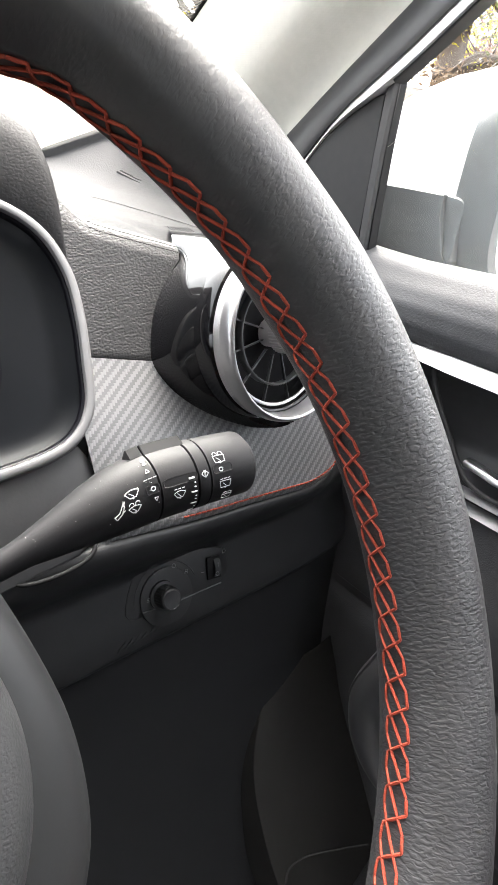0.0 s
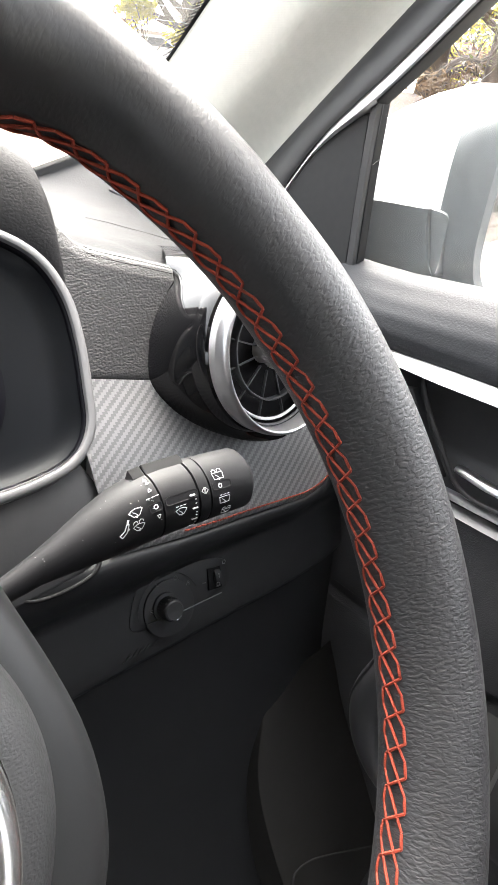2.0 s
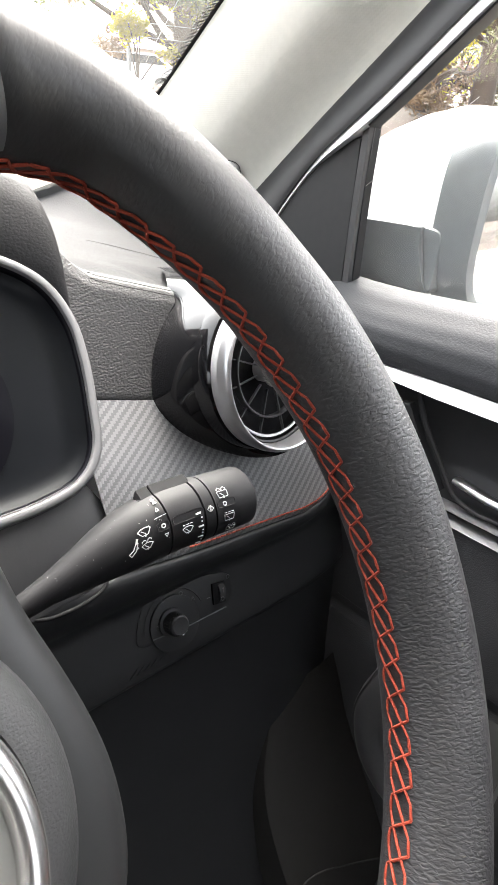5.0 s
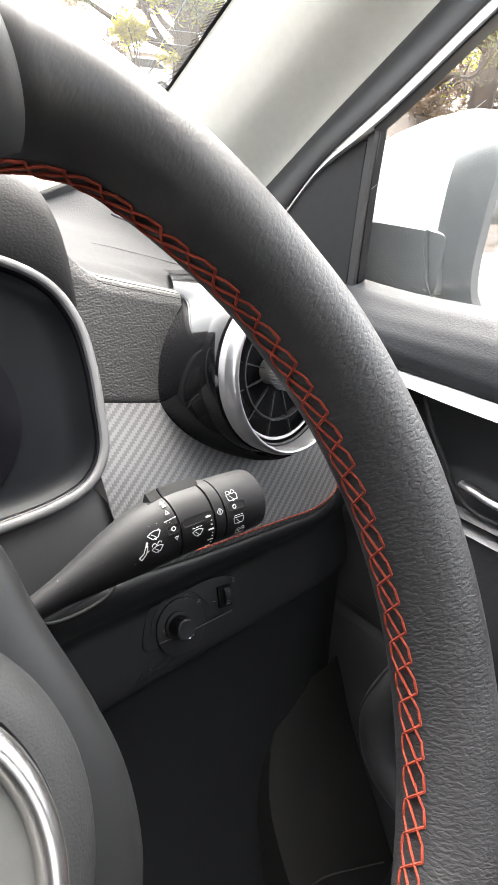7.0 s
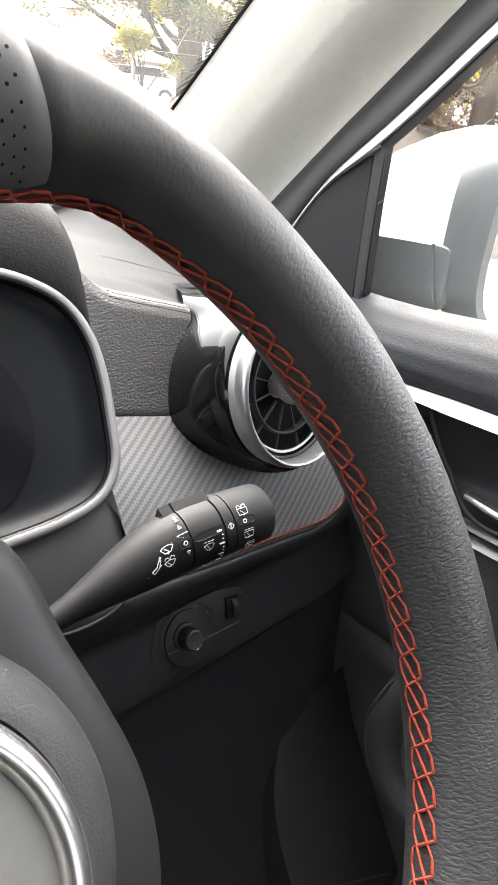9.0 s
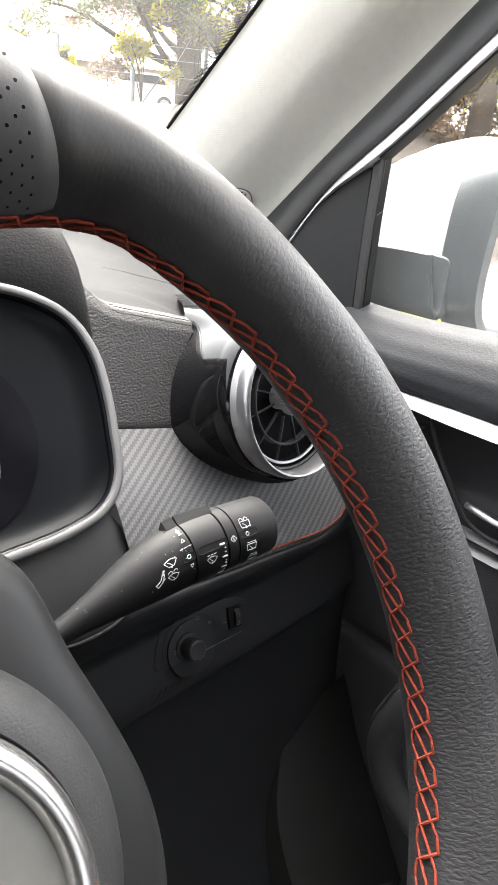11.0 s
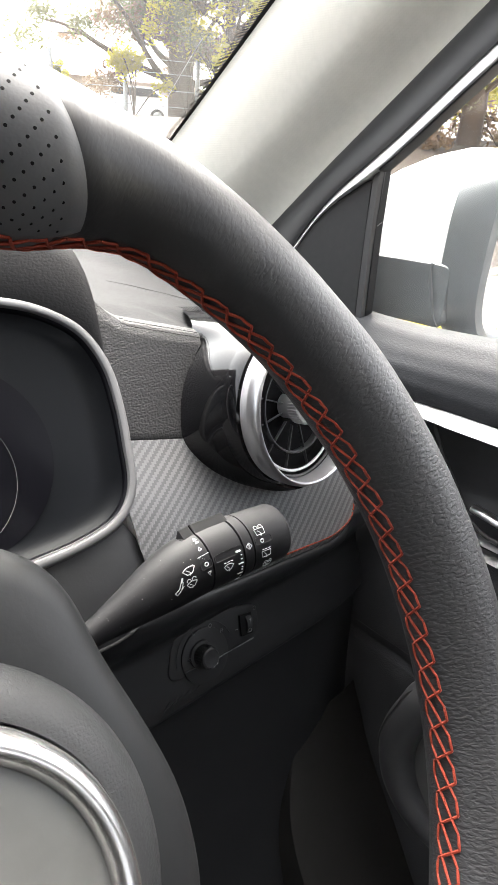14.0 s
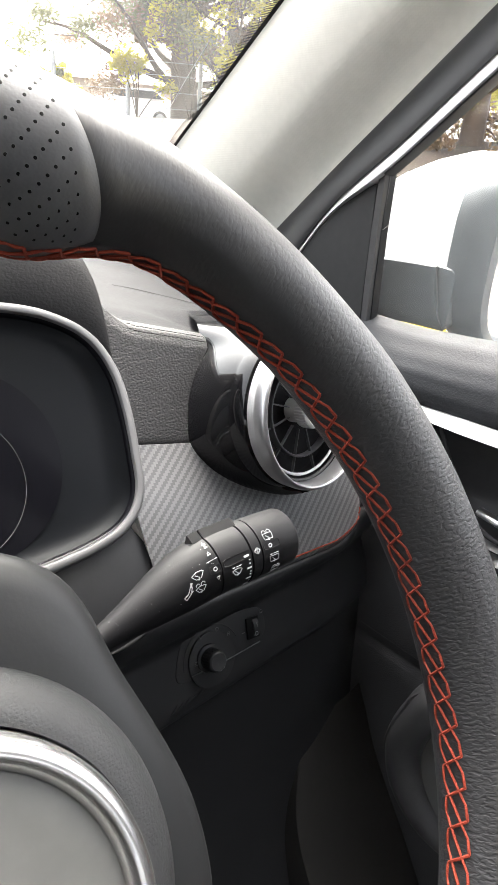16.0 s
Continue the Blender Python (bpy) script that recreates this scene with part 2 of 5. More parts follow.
def pane(name, tint, gloss=0.05, dust_haze=0.0):
    """Clear glass with a weak mirror and a thin daylight-scattering film that imitates veiling glare."""
    m = bpy.data.materials.new(name)
    m.use_nodes = True
    nt = m.node_tree
    nt.nodes.remove(nt.nodes["Principled BSDF"])
    tr, gl, mx = nt.nodes.new("ShaderNodeBsdfTransparent"), nt.nodes.new("ShaderNodeBsdfGlossy"), nt.nodes.new("ShaderNodeMixShader")
    tr.inputs["Color"].default_value = (*tint, 1)
    gl.inputs["Roughness"].default_value = 0.02
    mx.inputs["Fac"].default_value = gloss
    nt.links.new(tr.outputs[0], mx.inputs[1])
    nt.links.new(gl.outputs[0], mx.inputs[2])
    last = mx
    if dust_haze:
        df, tl = nt.nodes.new("ShaderNodeBsdfDiffuse"), nt.nodes.new("ShaderNodeBsdfTranslucent")
        both, haze_mix = nt.nodes.new("ShaderNodeMixShader"), nt.nodes.new("ShaderNodeMixShader")
        df.inputs["Color"].default_value = tl.inputs["Color"].default_value = (0.85, 0.85, 0.83, 1)
        tc, haze_noise, rng = nt.nodes.new("ShaderNodeTexCoord"), nt.nodes.new("ShaderNodeTexNoise"), nt.nodes.new("ShaderNodeMapRange")
        haze_noise.inputs["Scale"].default_value, haze_noise.inputs["Detail"].default_value = 9.0, 6.0
        rng.inputs["To Min"].default_value, rng.inputs["To Max"].default_value = dust_haze * 0.5, dust_haze * 1.5
        nt.links.new(tc.outputs["Object"], haze_noise.inputs["Vector"])
        nt.links.new(haze_noise.outputs["Fac"], rng.inputs["Value"])
        nt.links.new(df.outputs[0], both.inputs[1])
        nt.links.new(tl.outputs[0], both.inputs[2])
        nt.links.new(rng.outputs["Result"], haze_mix.inputs["Fac"])
        nt.links.new(mx.outputs[0], haze_mix.inputs[1])
        nt.links.new(both.outputs[0], haze_mix.inputs[2])
        last = haze_mix
    nt.links.new(last.outputs[0], nt.nodes["Material Output"].inputs["Surface"])
    return m


RIM_LEATHER = hide("rim_leather", (0.0160, 0.0162, 0.0176), 0.45)
PERF_LEATHER = grained("perforated_leather", (0.044, 0.046, 0.050), 0.56, 0.0010, 0.0002, 0.06)
DASH_SKIN = grained("dash_skin", (0.0160, 0.0160, 0.0170), 0.58, 0.0016, 0.0004, 0.40, 0.2)
DASH_TOP_SKIN = grained("dash_top_skin", (0.020, 0.020, 0.0212), 0.78, 0.0017, 0.0004, 0.36, 0.06)
DOOR_SKIN = grained("door_skin", (0.036, 0.037, 0.040), 0.62, 0.0016, 0.0003, 0.30, 0.13)
DOOR_PLASTIC = grained("door_plastic", (0.044, 0.044, 0.047), 0.5, 0.0012, 0.0003, 0.4, 0.3)
ARMREST_SKIN = plain("armrest_skin", (0.036, 0.036, 0.038), 0.40, specular=0.4, grain=0.12)
KNEE_PLASTIC = plain("knee_plastic", (0.0135, 0.0140, 0.0152), 0.5, specular=0.25, grain=0.12)
SOFT_BLACK = plain("soft_black_plastic", (0.036, 0.036, 0.038), 0.46, specular=0.28, grain=0.12)
# dash skin coloured darker, for the shade on the overhanging hood
SHADED_HOOD_SKIN = grained("shaded_hood_skin", (0.0105, 0.0105, 0.0112), 0.62, 0.0016, 0.0003, 0.22, 0.08)
STALK_PLASTIC = plain("stalk_plastic", (0.0074, 0.0074, 0.0082), 0.54, specular=0.13, grain=0.10, grain_scale=1600)
MATT_BLACK = plain("matt_black_plastic", (0.020, 0.020, 0.021), 0.6, specular=0.22, grain=0.1)
GLOSS_BLACK = plain("piano_black", (0.003, 0.003, 0.0035), 0.04, specular=0.42, var=0.05, rough_var=0.02)
LENS_BLACK = plain("dark_display_lens", (0.003, 0.003, 0.004), 0.14, specular=0.05, var=0.05, rough_var=0.03)
CHROME = plain("satin_chrome", (0.72, 0.72, 0.73), 0.16, metal=1.0, var=0.03)
BRIGHT_CHROME = plain("bright_chrome", (0.80, 0.79, 0.78), 0.27, metal=1.0, var=0.02, rough_var=0.02)
STRIP_SILVER = plain("strip_silver", (0.42, 0.42, 0.43), 0.36, metal=0.85, var=0.04)
KNOB_SILVER = plain("knob_silver_paint", (0.42, 0.42, 0.42), 0.35, metal=0.4, var=0.04)
LOWER_SILVER = plain("lower_strip_silver", (0.26, 0.26, 0.265), 0.38, metal=0.8, var=0.04)
SATIN_METAL = plain("satin_silver", (0.46, 0.46, 0.47), 0.34, metal=1.0, var=0.04, grain=0.04)
BEZEL_SILVER = plain("bezel_silver_paint", (0.088, 0.088, 0.091), 0.46, metal=0.1, specular=0.34, var=0.04)
EMBLEM_GREY = plain("emblem_grey", (0.072, 0.073, 0.071), 0.5, grain=0.08)
HUB_SKIN = grained("hub_skin", (0.0160, 0.0167, 0.0178), 0.55, 0.0009, 0.00016, 0.26, 0.3)
HUB_BACK = plain("hub_back_plastic", (0.0092, 0.0097, 0.0104), 0.45, specular=0.3, grain=0.08)
RED_THREAD = plain("red_thread", (0.195, 0.029, 0.015), 0.75, specular=0.25, grain=0.6, grain_scale=2500)
BLACK_THREAD = plain("black_thread", (0.012, 0.012, 0.0125), 0.8, specular=0.1)
HOLE_BLACK = plain("hole_black", (0.018, 0.018, 0.018), 0.8)
BLADE_BLACK = plain("blade_black", (0.006, 0.006, 0.0065), 0.6, specular=0.06)
PRINT_WHITE = plain("white_print", (0.36, 0.36, 0.36), 0.6)
CARBON = woven_carbon("woven_carbon")
PILLAR_CLOTH = fabric("pillar_cloth", (0.430, 0.422, 0.385))
HEADLINER = fabric("headliner_cloth", (0.55, 0.54, 0.51))
SEAL_RUBBER = plain("seal_rubber", (0.0135, 0.0135, 0.0145), 0.6, specular=0.2, grain=0.12)
SEAL_SATIN = plain("seal_satin", (0.0110, 0.0110, 0.0125), 0.48, specular=0.24, grain=0.08)
KICK_PLASTIC = plain("kick_plastic", (0.0115, 0.0110, 0.0105), 0.7, specular=0.2, grain=0.15)
GALVANISED_DARK = plain("satin_dark_metal", (0.16, 0.16, 0.165), 0.4, metal=0.8)
FRAME_PAINT = plain("white_door_frame_paint", (0.34, 0.34, 0.345), 0.3, coat=0.5, var=0.03)
TWEETER_GREY = plain("pale_grille_plastic", (0.40, 0.395, 0.375), 0.6)
MIRROR_WHITE = plain("white_car_paint", (0.74, 0.75, 0.75), 0.25, coat=0.8, var=0.02)
MIRROR_GREY = plain("mirror_grey_plastic", (0.115, 0.128, 0.136), 0.40, grain=0.1)
MIRROR_GLASS = plain("silvered_glass", (0.85, 0.87, 0.88), 0.02, metal=1.0, var=0.01, rough_var=0.01)
# the last value is the veiling glare put into the glass as a pale film
WINDOW_PANE = pane("window_pane", (0.93, 0.95, 0.95), 0.045, 0.02)
SCREEN_PANE = pane("windscreen_pane", (0.92, 0.95, 0.94), 0.04, 0.036)
DIAL_SURROUND = plain("dial_surround", (0.0032, 0.0036, 0.0044), 0.30, specular=0.08, grain=0.06, var=0.05)
# mid grey for the unseen rear panels, chosen to bounce light forward
FILL_CLOTH = plain("fill_grey_cloth", (0.26, 0.258, 0.252), 0.9, grain=0.3)
CARPET = plain("floor_carpet", (0.020, 0.020, 0.020), 0.95, specular=0.1, grain=0.6, grain_scale=600)
GRASS = plain("dry_leaf_litter", (0.026, 0.0145, 0.0075), 0.9, grain=0.5, grain_scale=30, var=0.35, var_scale=1.2)
YELLOW_PAINT = plain("yellow_kerb_paint", (0.72, 0.55, 0.03), 0.7, var=0.15)
# paving out of view, made pale so it lights the mirror from below
FILL_PAVING = plain("fill_paving", (0.22, 0.20, 0.175), 0.85, grain=0.3, grain_scale=40, var_scale=1.0)
BARK = plain("bark", (0.06, 0.042, 0.03), 0.9, grain=0.9, grain_scale=25, var=0.35, var_scale=3)


def foliage(name, color, through_color):
    """Leaf surface that also lets daylight through."""
    m, k = material(name, color, 0.6, var=0.4, var_scale=1.5)
    nd, ln = k["nt"].nodes, k["nt"].links
    tl, mx = nd.new("ShaderNodeBsdfTranslucent"), nd.new("ShaderNodeMixShader")
    tl.inputs["Color"].default_value = (*through_color, 1)
    mx.inputs["Fac"].default_value = 0.45
    ln.new(k["b"].outputs[0], mx.inputs[1])
    ln.new(tl.outputs[0], mx.inputs[2])
    ln.new(mx.outputs[0], nd["Material Output"].inputs["Surface"])
    return m


LEAF_GREEN = foliage("leaf_green", (0.075, 0.085, 0.018), (0.08, 0.085, 0.010))
LEAF_YELLOW = foliage("leaf_yellow_green", (0.34, 0.31, 0.004), (0.42, 0.36, 0.002))
LEAF_BROWN = foliage("leaf_brown", (0.14, 0.085, 0.042), (0.12, 0.066, 0.022))
GALVANISED = plain("galvanised_steel", (0.34, 0.36, 0.37), 0.5, metal=0.6)
TYRE = plain("tyre_rubber", (0.02, 0.02, 0.02), 0.8)
CAR_GLASS = plain("car_window_dark", (0.03, 0.035, 0.04), 0.06, coat=0.5)
WALL_BEIGE = plain("beige_render", (0.46, 0.38, 0.30), 0.85, grain=0.3, grain_scale=30, var_scale=0.8)
ROOF_TIN = plain("tin_roof", (0.40, 0.40, 0.40), 0.5, metal=0.3)

# ---------------------------------------------------------------- steering wheel
RIM_R, RIM_T = 0.1674, 0.0164


def swell(theta):
    """How far the rim thickens inwards into the thumb grip near the top."""
    t = ((theta + 180) % 360) - 180
    return smooth01((37.5 - t) / 17) * smooth01((t + 75) / 30) * (1 - 0.3 * smooth01((25 - t) / 8))


def rim_point(theta, phi, lift=0.0):
    """theta: degrees clockwise from the top; phi: round the tube, 0 outwards, 90 towards the driver."""
    t, p = radians(theta), radians(phi)
    s = swell(theta)
    side = ((theta + 180) % 360) - 180
    tube_r = RIM_T - 0.0007 * smooth01((64 - abs(side)) / 10) + 0.0055 * s + lift
    rad = RIM_R - 0.0090 * s + tube_r * math.cos(p)
    return Vector((rad * math.sin(t), rad * math.cos(t), tube_r * math.sin(p)))


def seam_angle(phi):
    """Where the smooth hide meets the perforated hide."""
    return 25.6 - 4.6 * math.cos(radians(phi)) * (1 if phi < 180 else 0.6) - 0.4


def rim_piece(name, start, end, n_t, n_p, puff, mat, parent, label):
    bm = bmesh.new()
    uv = bm.loops.layers.uv.new("UVMap")
    rows = []
    for i in range(n_t + 1):
        u = i / n_t
        row = []
        for j in range(n_p):
            phi = 360 * j / n_p
            th = lerp(start(phi), end(phi), u)
            edge = min(u, 1 - u) * abs(end(phi) - start(phi)) * RIM_R * math.pi / 180
            lift = puff * smooth01(edge / 0.004) - 0.0007 * (1 - smooth01(edge / 0.0016))
            groove = abs(((phi - 186 + 180) % 360) - 180) * math.pi / 180 * RIM_T
            lift -= 0.0006 * (1 - smooth01(groove / 0.0012))
            row.append((bm.verts.new(rim_point(th, phi, lift)), th, phi))
        rows.append(row)
    for i in range(n_t):
        for j in range(n_p):
            q = (rows[i][j], rows[i + 1][j], rows[i + 1][(j + 1) % n_p], rows[i][(j + 1) % n_p])
            f = bm.faces.new([v[0] for v in q])
            for loop, (v, th, phi), jj in zip(f.loops, q, (j, j, j + 1, j + 1)):
                loop[uv].uv = (radians(th) * RIM_R, 2 * math.pi * jj / n_p * RIM_T)
    return part(name, bm, mat, parent, label)


wheel = base("steering_wheel", TILTED, "black leather steering wheel with red cross stitching", "steering wheel")
rim = rim_piece("rim", lambda p: seam_angle(p), lambda p: 360 - 42.0, 300, 64, 0.0, RIM_LEATHER, wheel, "smooth black leather rim")
grip = rim_piece("perforated_grip", lambda p: -42.0, lambda p: seam_angle(p), 90, 64, 0.0007, PERF_LEATHER, wheel, "perforated dark grey leather grip section")

# punched holes of the grip, each in a shallow dimple
bm = bmesh.new()
for i in range(34):
    for j in range(27):
        phi = 14 + j * 6.0
        th = seam_angle(phi) - 2.2 - (i + 0.5 * (j % 2)) * 1.65
        if th < -30:
            continue
        c = rim_point(th, phi, 0.00071)
        n = (c - rim_point(th, phi, -0.004)).normalized()
        m = n.to_track_quat("Z", "Y").to_matrix().to_4x4()
        m.translation = c
        rings = [[m @ Vector((r * math.cos(2 * math.pi * k / 10), r * math.sin(2 * math.pi * k / 10), z)) for k in range(10)] for r, z in ((0.0005, -0.0004), (0.00038, 0.00002))]
        loft(rings, True, True, bm)
holes = part("perforation", bm, BLADE_BLACK, grip, "rows of small punched holes")
holes["kind"] = "stuff"

# red cross stitches: each unit has a short thread on both rows and two crossing threads
STEP = 360 / 104


SEAM = [(20, 180), (31, 181), (36, 178), (43, 174), (48, 169), (58, 166.5), (66, 167), (74, 168.5), (82, 172), (91, 174), (98, 174), (105, 171.5), (116, 171), (124, 174), (180, 172)]


def seam_row(theta):
    """Where the outer row of stitches runs round the tube."""
    t = abs(((theta + 180) % 360) - 180)
    for (a, p), (b, q) in zip(SEAM, SEAM[1:]):
        if t <= b:
            return lerp(p, q, smooth01((t - a) / (b - a)))
    return 172


def on_seam(theta, phi, lift):
    side = ((theta + 180) % 360) - 180
    if -80 < side < 68.1:
        theta += 0.055 * (68.1 - max(side, 10)) * (1 - smooth01((10 - side) / 80))
    grip_lift = 0.0005 * smooth01((29.3 - ((theta + 180) % 360 - 180)) / 1.5) if not 60 < theta % 360 < 300 else 0
    return rim_point(theta, phi, lift + grip_lift + 0.0002 * smooth01((56 - abs(side)) / 8))


def thread(start, points, bm, r=0.00048):
    out, n = [], len(points) - 1
    for i, (a, b) in enumerate(zip(points, points[1:])):
        for k in range(5):
            t = k / 5
            lift = -0.00006 + 0.00024 * math.sin(math.pi * (i + t) / n)
            out.append(on_seam(start + lerp(a[0], b[0], t) * STEP, lerp(a[1], b[1], t), lift))
    out.append(on_seam(start + points[-1][0] * STEP, points[-1][1], -0.00010))
    return tube(out, r, 6, bm)


for k in range(104):
    theta = (68.1 + k * STEP) % 360
    OUT, NEXT, LAST = seam_row(theta), seam_row(theta + STEP), seam_row(theta + 2 * STEP)
    INN = OUT + 25 + 4 * smooth01((abs(((theta + 180) % 360) - 180) - 40) / 30)
    bm = bmesh.new()
    thread(theta, [(0.02, OUT + 1), (0.46, OUT)], bm)
    thread(theta, [(0.46, OUT), (0.92, INN - 2 + NEXT - OUT)], bm)
    thread(theta, [(-0.08, INN - 2), (0.40, INN)], bm)
    thread(theta, [(0.40, INN), (1.20, (LAST + INN + NEXT - OUT) / 2), (2.01, LAST + 1)], bm)
    part("stitch", bm, RED_THREAD, rim, "red cross stitch")

# airbag hub


HUB_EDGE = [(0, 0.0725), (40, 0.0718), (46, 0.0694), (50, 0.0668), (55, 0.0628), (62, 0.0598), (72, 0.0587), (80, 0.0589), (88, 0.0598), (98, 0.0624), (108, 0.0648), (117, 0.0678), (126, 0.0702), (140, 0.0716), (180, 0.0725)]


def hub_ring(f, z, n=120):
    """Outline of the hub, squared at its shoulders and waisted at the sides, scaled by f."""
    out = []
    for k in range(n):
        t = 360 * k / n
        d = abs(((t + 180) % 360) - 180)
        rr = 0.07
        for (a, p), (b, q) in zip(HUB_EDGE, HUB_EDGE[1:]):
            if a <= d <= b:
                rr = lerp(p, q, (d - a) / (b - a))
        # towards the front the outline rounds off
        rr = lerp(0.0595, rr, min(1, max(0, (f - 0.80) / 0.16))) * f
        out.append(Vector((rr * math.sin(radians(t)), rr * math.cos(radians(t)), z)))
    return out


def smoothed(ring, times=2):
    n = len(ring)
    for _ in range(times):
        ring = [(ring[i - 1] + ring[i] * 2 + ring[(i + 1) % n]) / 4 for i in range(n)]
    return ring


HUB_SECTION = [(0.84, -0.062), (0.93, -0.044), (0.975, -0.034), (0.995, -0.026), (1.0, -0.020), (0.995, -0.0155), (0.98, -0.0120), (0.955, -0.0095), (0.92, -0.0080), (0.86, -0.0070), (0.80, -0.0065)]
hub = part("hub_shroud", loft([smoothed(hub_ring(f, z), 6) for f, z in HUB_SECTION], cap=True), HUB_BACK, wheel, "smooth dark grey hub shroud")
COVER = [(0.0530, -0.016), (0.0532, -0.010), (0.0527, -0.0065), (0.0516, -0.0036), (0.0500, -0.0014), (0.0480, 0.0004), (0.0458, 0.0016), (0.0440, 0.0022), (0.0431, 0.0023), (0.0428, 0.0016), (0.0426, 0.0)]
airbag = part("airbag_cover", turned(COVER + [(0.0, 0.0)], 120), HUB_SKIN, wheel, "grained dark grey airbag cover")
part("emblem_ring", turned([(0.0424, 0.000), (0.0425, 0.0048), (0.0422, 0.0066), (0.0416, 0.0078), (0.0407, 0.0086), (0.0397, 0.0089), (0.0386, 0.0087), (0.0377, 0.0080), (0.0369, 0.0069), (0.0364, 0.0058), (0.0363, 0.001)], 128, loop=True), BRIGHT_CHROME, airbag, "bright chrome emblem ring")
part("emblem_disc", turned([(0.0368, 0.003), (0.0367, 0.0056), (0.0362, 0.0060), (0.030, 0.0064), (0.0, 0.0066)], 96), EMBLEM_GREY, airbag, "plain grey emblem disc")
airbag.matrix_basis = pose(-0.0026, -0.0036, 0)
for ang in (-72, 180, 245):
    t = radians(ang)
    d = Vector((math.sin(t), math.cos(t), 0))
    s = Vector((math.cos(t), -math.sin(t), 0))
    rings = []
    for r, w, z in ((0.045, 0.024, -0.02), (0.08, 0.019, -0.017), (0.12, 0.016, -0.010), (0.156, 0.017, -0.002)):
        rings.append([d * r + s * (w * math.cos(2 * math.pi * k / 16)) + Vector((0, 0, z + 0.008 * math.sin(2 * math.pi * k / 16))) for k in range(16)])
    part("spoke", loft(rings), HUB_BACK, wheel)

# ---------------------------------------------------------------- steering column and stalk
# largely unseen; upper shroud raised to keep light from the left off the stalk
column = base("steering_column_cowl", TILTED, "black plastic steering column cowl behind the wheel", "column cowl")
rings = []
for z, w, h0, h1 in ((-0.045, 0.040, -0.040, 0.040), (-0.06, 0.052, -0.052, 0.049), (-0.10, 0.058, -0.062, 0.049), (-0.128, 0.060, -0.066, 0.040), (-0.17, 0.062, -0.066, 0.034)):
    ring = []
    for k in range(32):
        a = 2 * math.pi * k / 32
        cx = math.copysign(abs(math.cos(a)) ** 0.5, math.cos(a))
        sy = math.copysign(abs(math.sin(a)) ** 0.5, math.sin(a))
        ring.append(Vector((w * cx, lerp(h0, h1, (sy + 1) / 2), z)))
    rings.append(ring)
part("cowl_shell", loft(rings), SOFT_BLACK, column)

stalk = base("wiper_stalk", TILTED, "black wiper stalk with white printed symbols, beside the wheel", "stalk")
AXIS = curve([(0.040, 0.0062, -0.090), (0.070, 0.0166, -0.083), (0.086, 0.0206, -0.0805), (0.100, 0.0241, -0.0785), (0.115, 0.0268, -0.0772), (0.130, 0.0278, -0.0765), (0.160, 0.0268, -0.0765), (0.185, 0.0251, -0.0775)], 10)


def axis_at(x):
    for p, q in zip(AXIS, AXIS[1:]):
        if p.x <= x <= q.x:
            return p.lerp(q, (x - p.x) / (q.x - p.x))
    return AXIS[0] if x < AXIS[0].x else AXIS[-1]


GIRTH = [(0.040, 0.0040), (0.068, 0.0042), (0.074, 0.0045), (0.080, 0.0054), (0.086, 0.0066), (0.092, 0.0080), (0.098, 0.0094), (0.104, 0.0108), (0.110, 0.0118), (0.116, 0.0124), (0.122, 0.0128), (0.20, 0.0129)]


def stalk_radius(x):
    for (a, p), (b, q) in zip(GIRTH, GIRTH[1:]):
        if a <= x <= b:
            return lerp(p, q, (x - a) / (b - a))
    return GIRTH[0][1] if x < 0.04 else GIRTH[-1][1]


def on_stalk(x, phi, lift=0.0, r=None):
    """Point on the stalk: phi 0 up the slope, 90 towards the driver, 180 down."""
    c = axis_at(x)
    rr = (stalk_radius(x) if r is None else r) + lift
    a = radians(phi)
    return c + Vector((0, rr * math.cos(a), rr * 0.92 * math.sin(a)))


def stalk_piece(name, xs, mat, label=""):
    rings = []
    for x, dr in xs:
        rings.append([on_stalk(x, 360 * k / 40, dr) for k in range(40)])
    return part(name, loft(rings), mat, stalk, label)


stalk_piece("shaft", [(0.042, 0), (0.055, 0), (0.068, 0), (0.08, 0), (0.09, 0), (0.10, 0), (0.11, 0), (0.118, 0), (0.1230, 0), (0.1233, -0.0007)], STALK_PLASTIC, "tapered black plastic shaft")
stalk_piece("collar", [(0.1235, -0.0009), (0.1238, 0.0), (0.130, 0.0), (0.1386, 0.0), (0.1390, -0.0007)], STALK_PLASTIC)
stalk_piece("twist_ring", [(0.1391, -0.0009), (0.1394, 0.0002), (0.1440, 0.0002), (0.1444, -0.0007)], STALK_PLASTIC)
stalk_piece("end_knob", [(0.1445, -0.0009), (0.1448, 0.0001), (0.156, 0.0), (0.1648, -0.0002), (0.1656, -0.0005), (0.1662, -0.0010), (0.1688, -0.0036), (0.1694, -0.0044), (0.1697, -0.0054), (0.1701, -0.0095)], STALK_PLASTIC, "black end knob with a chamfered rim")
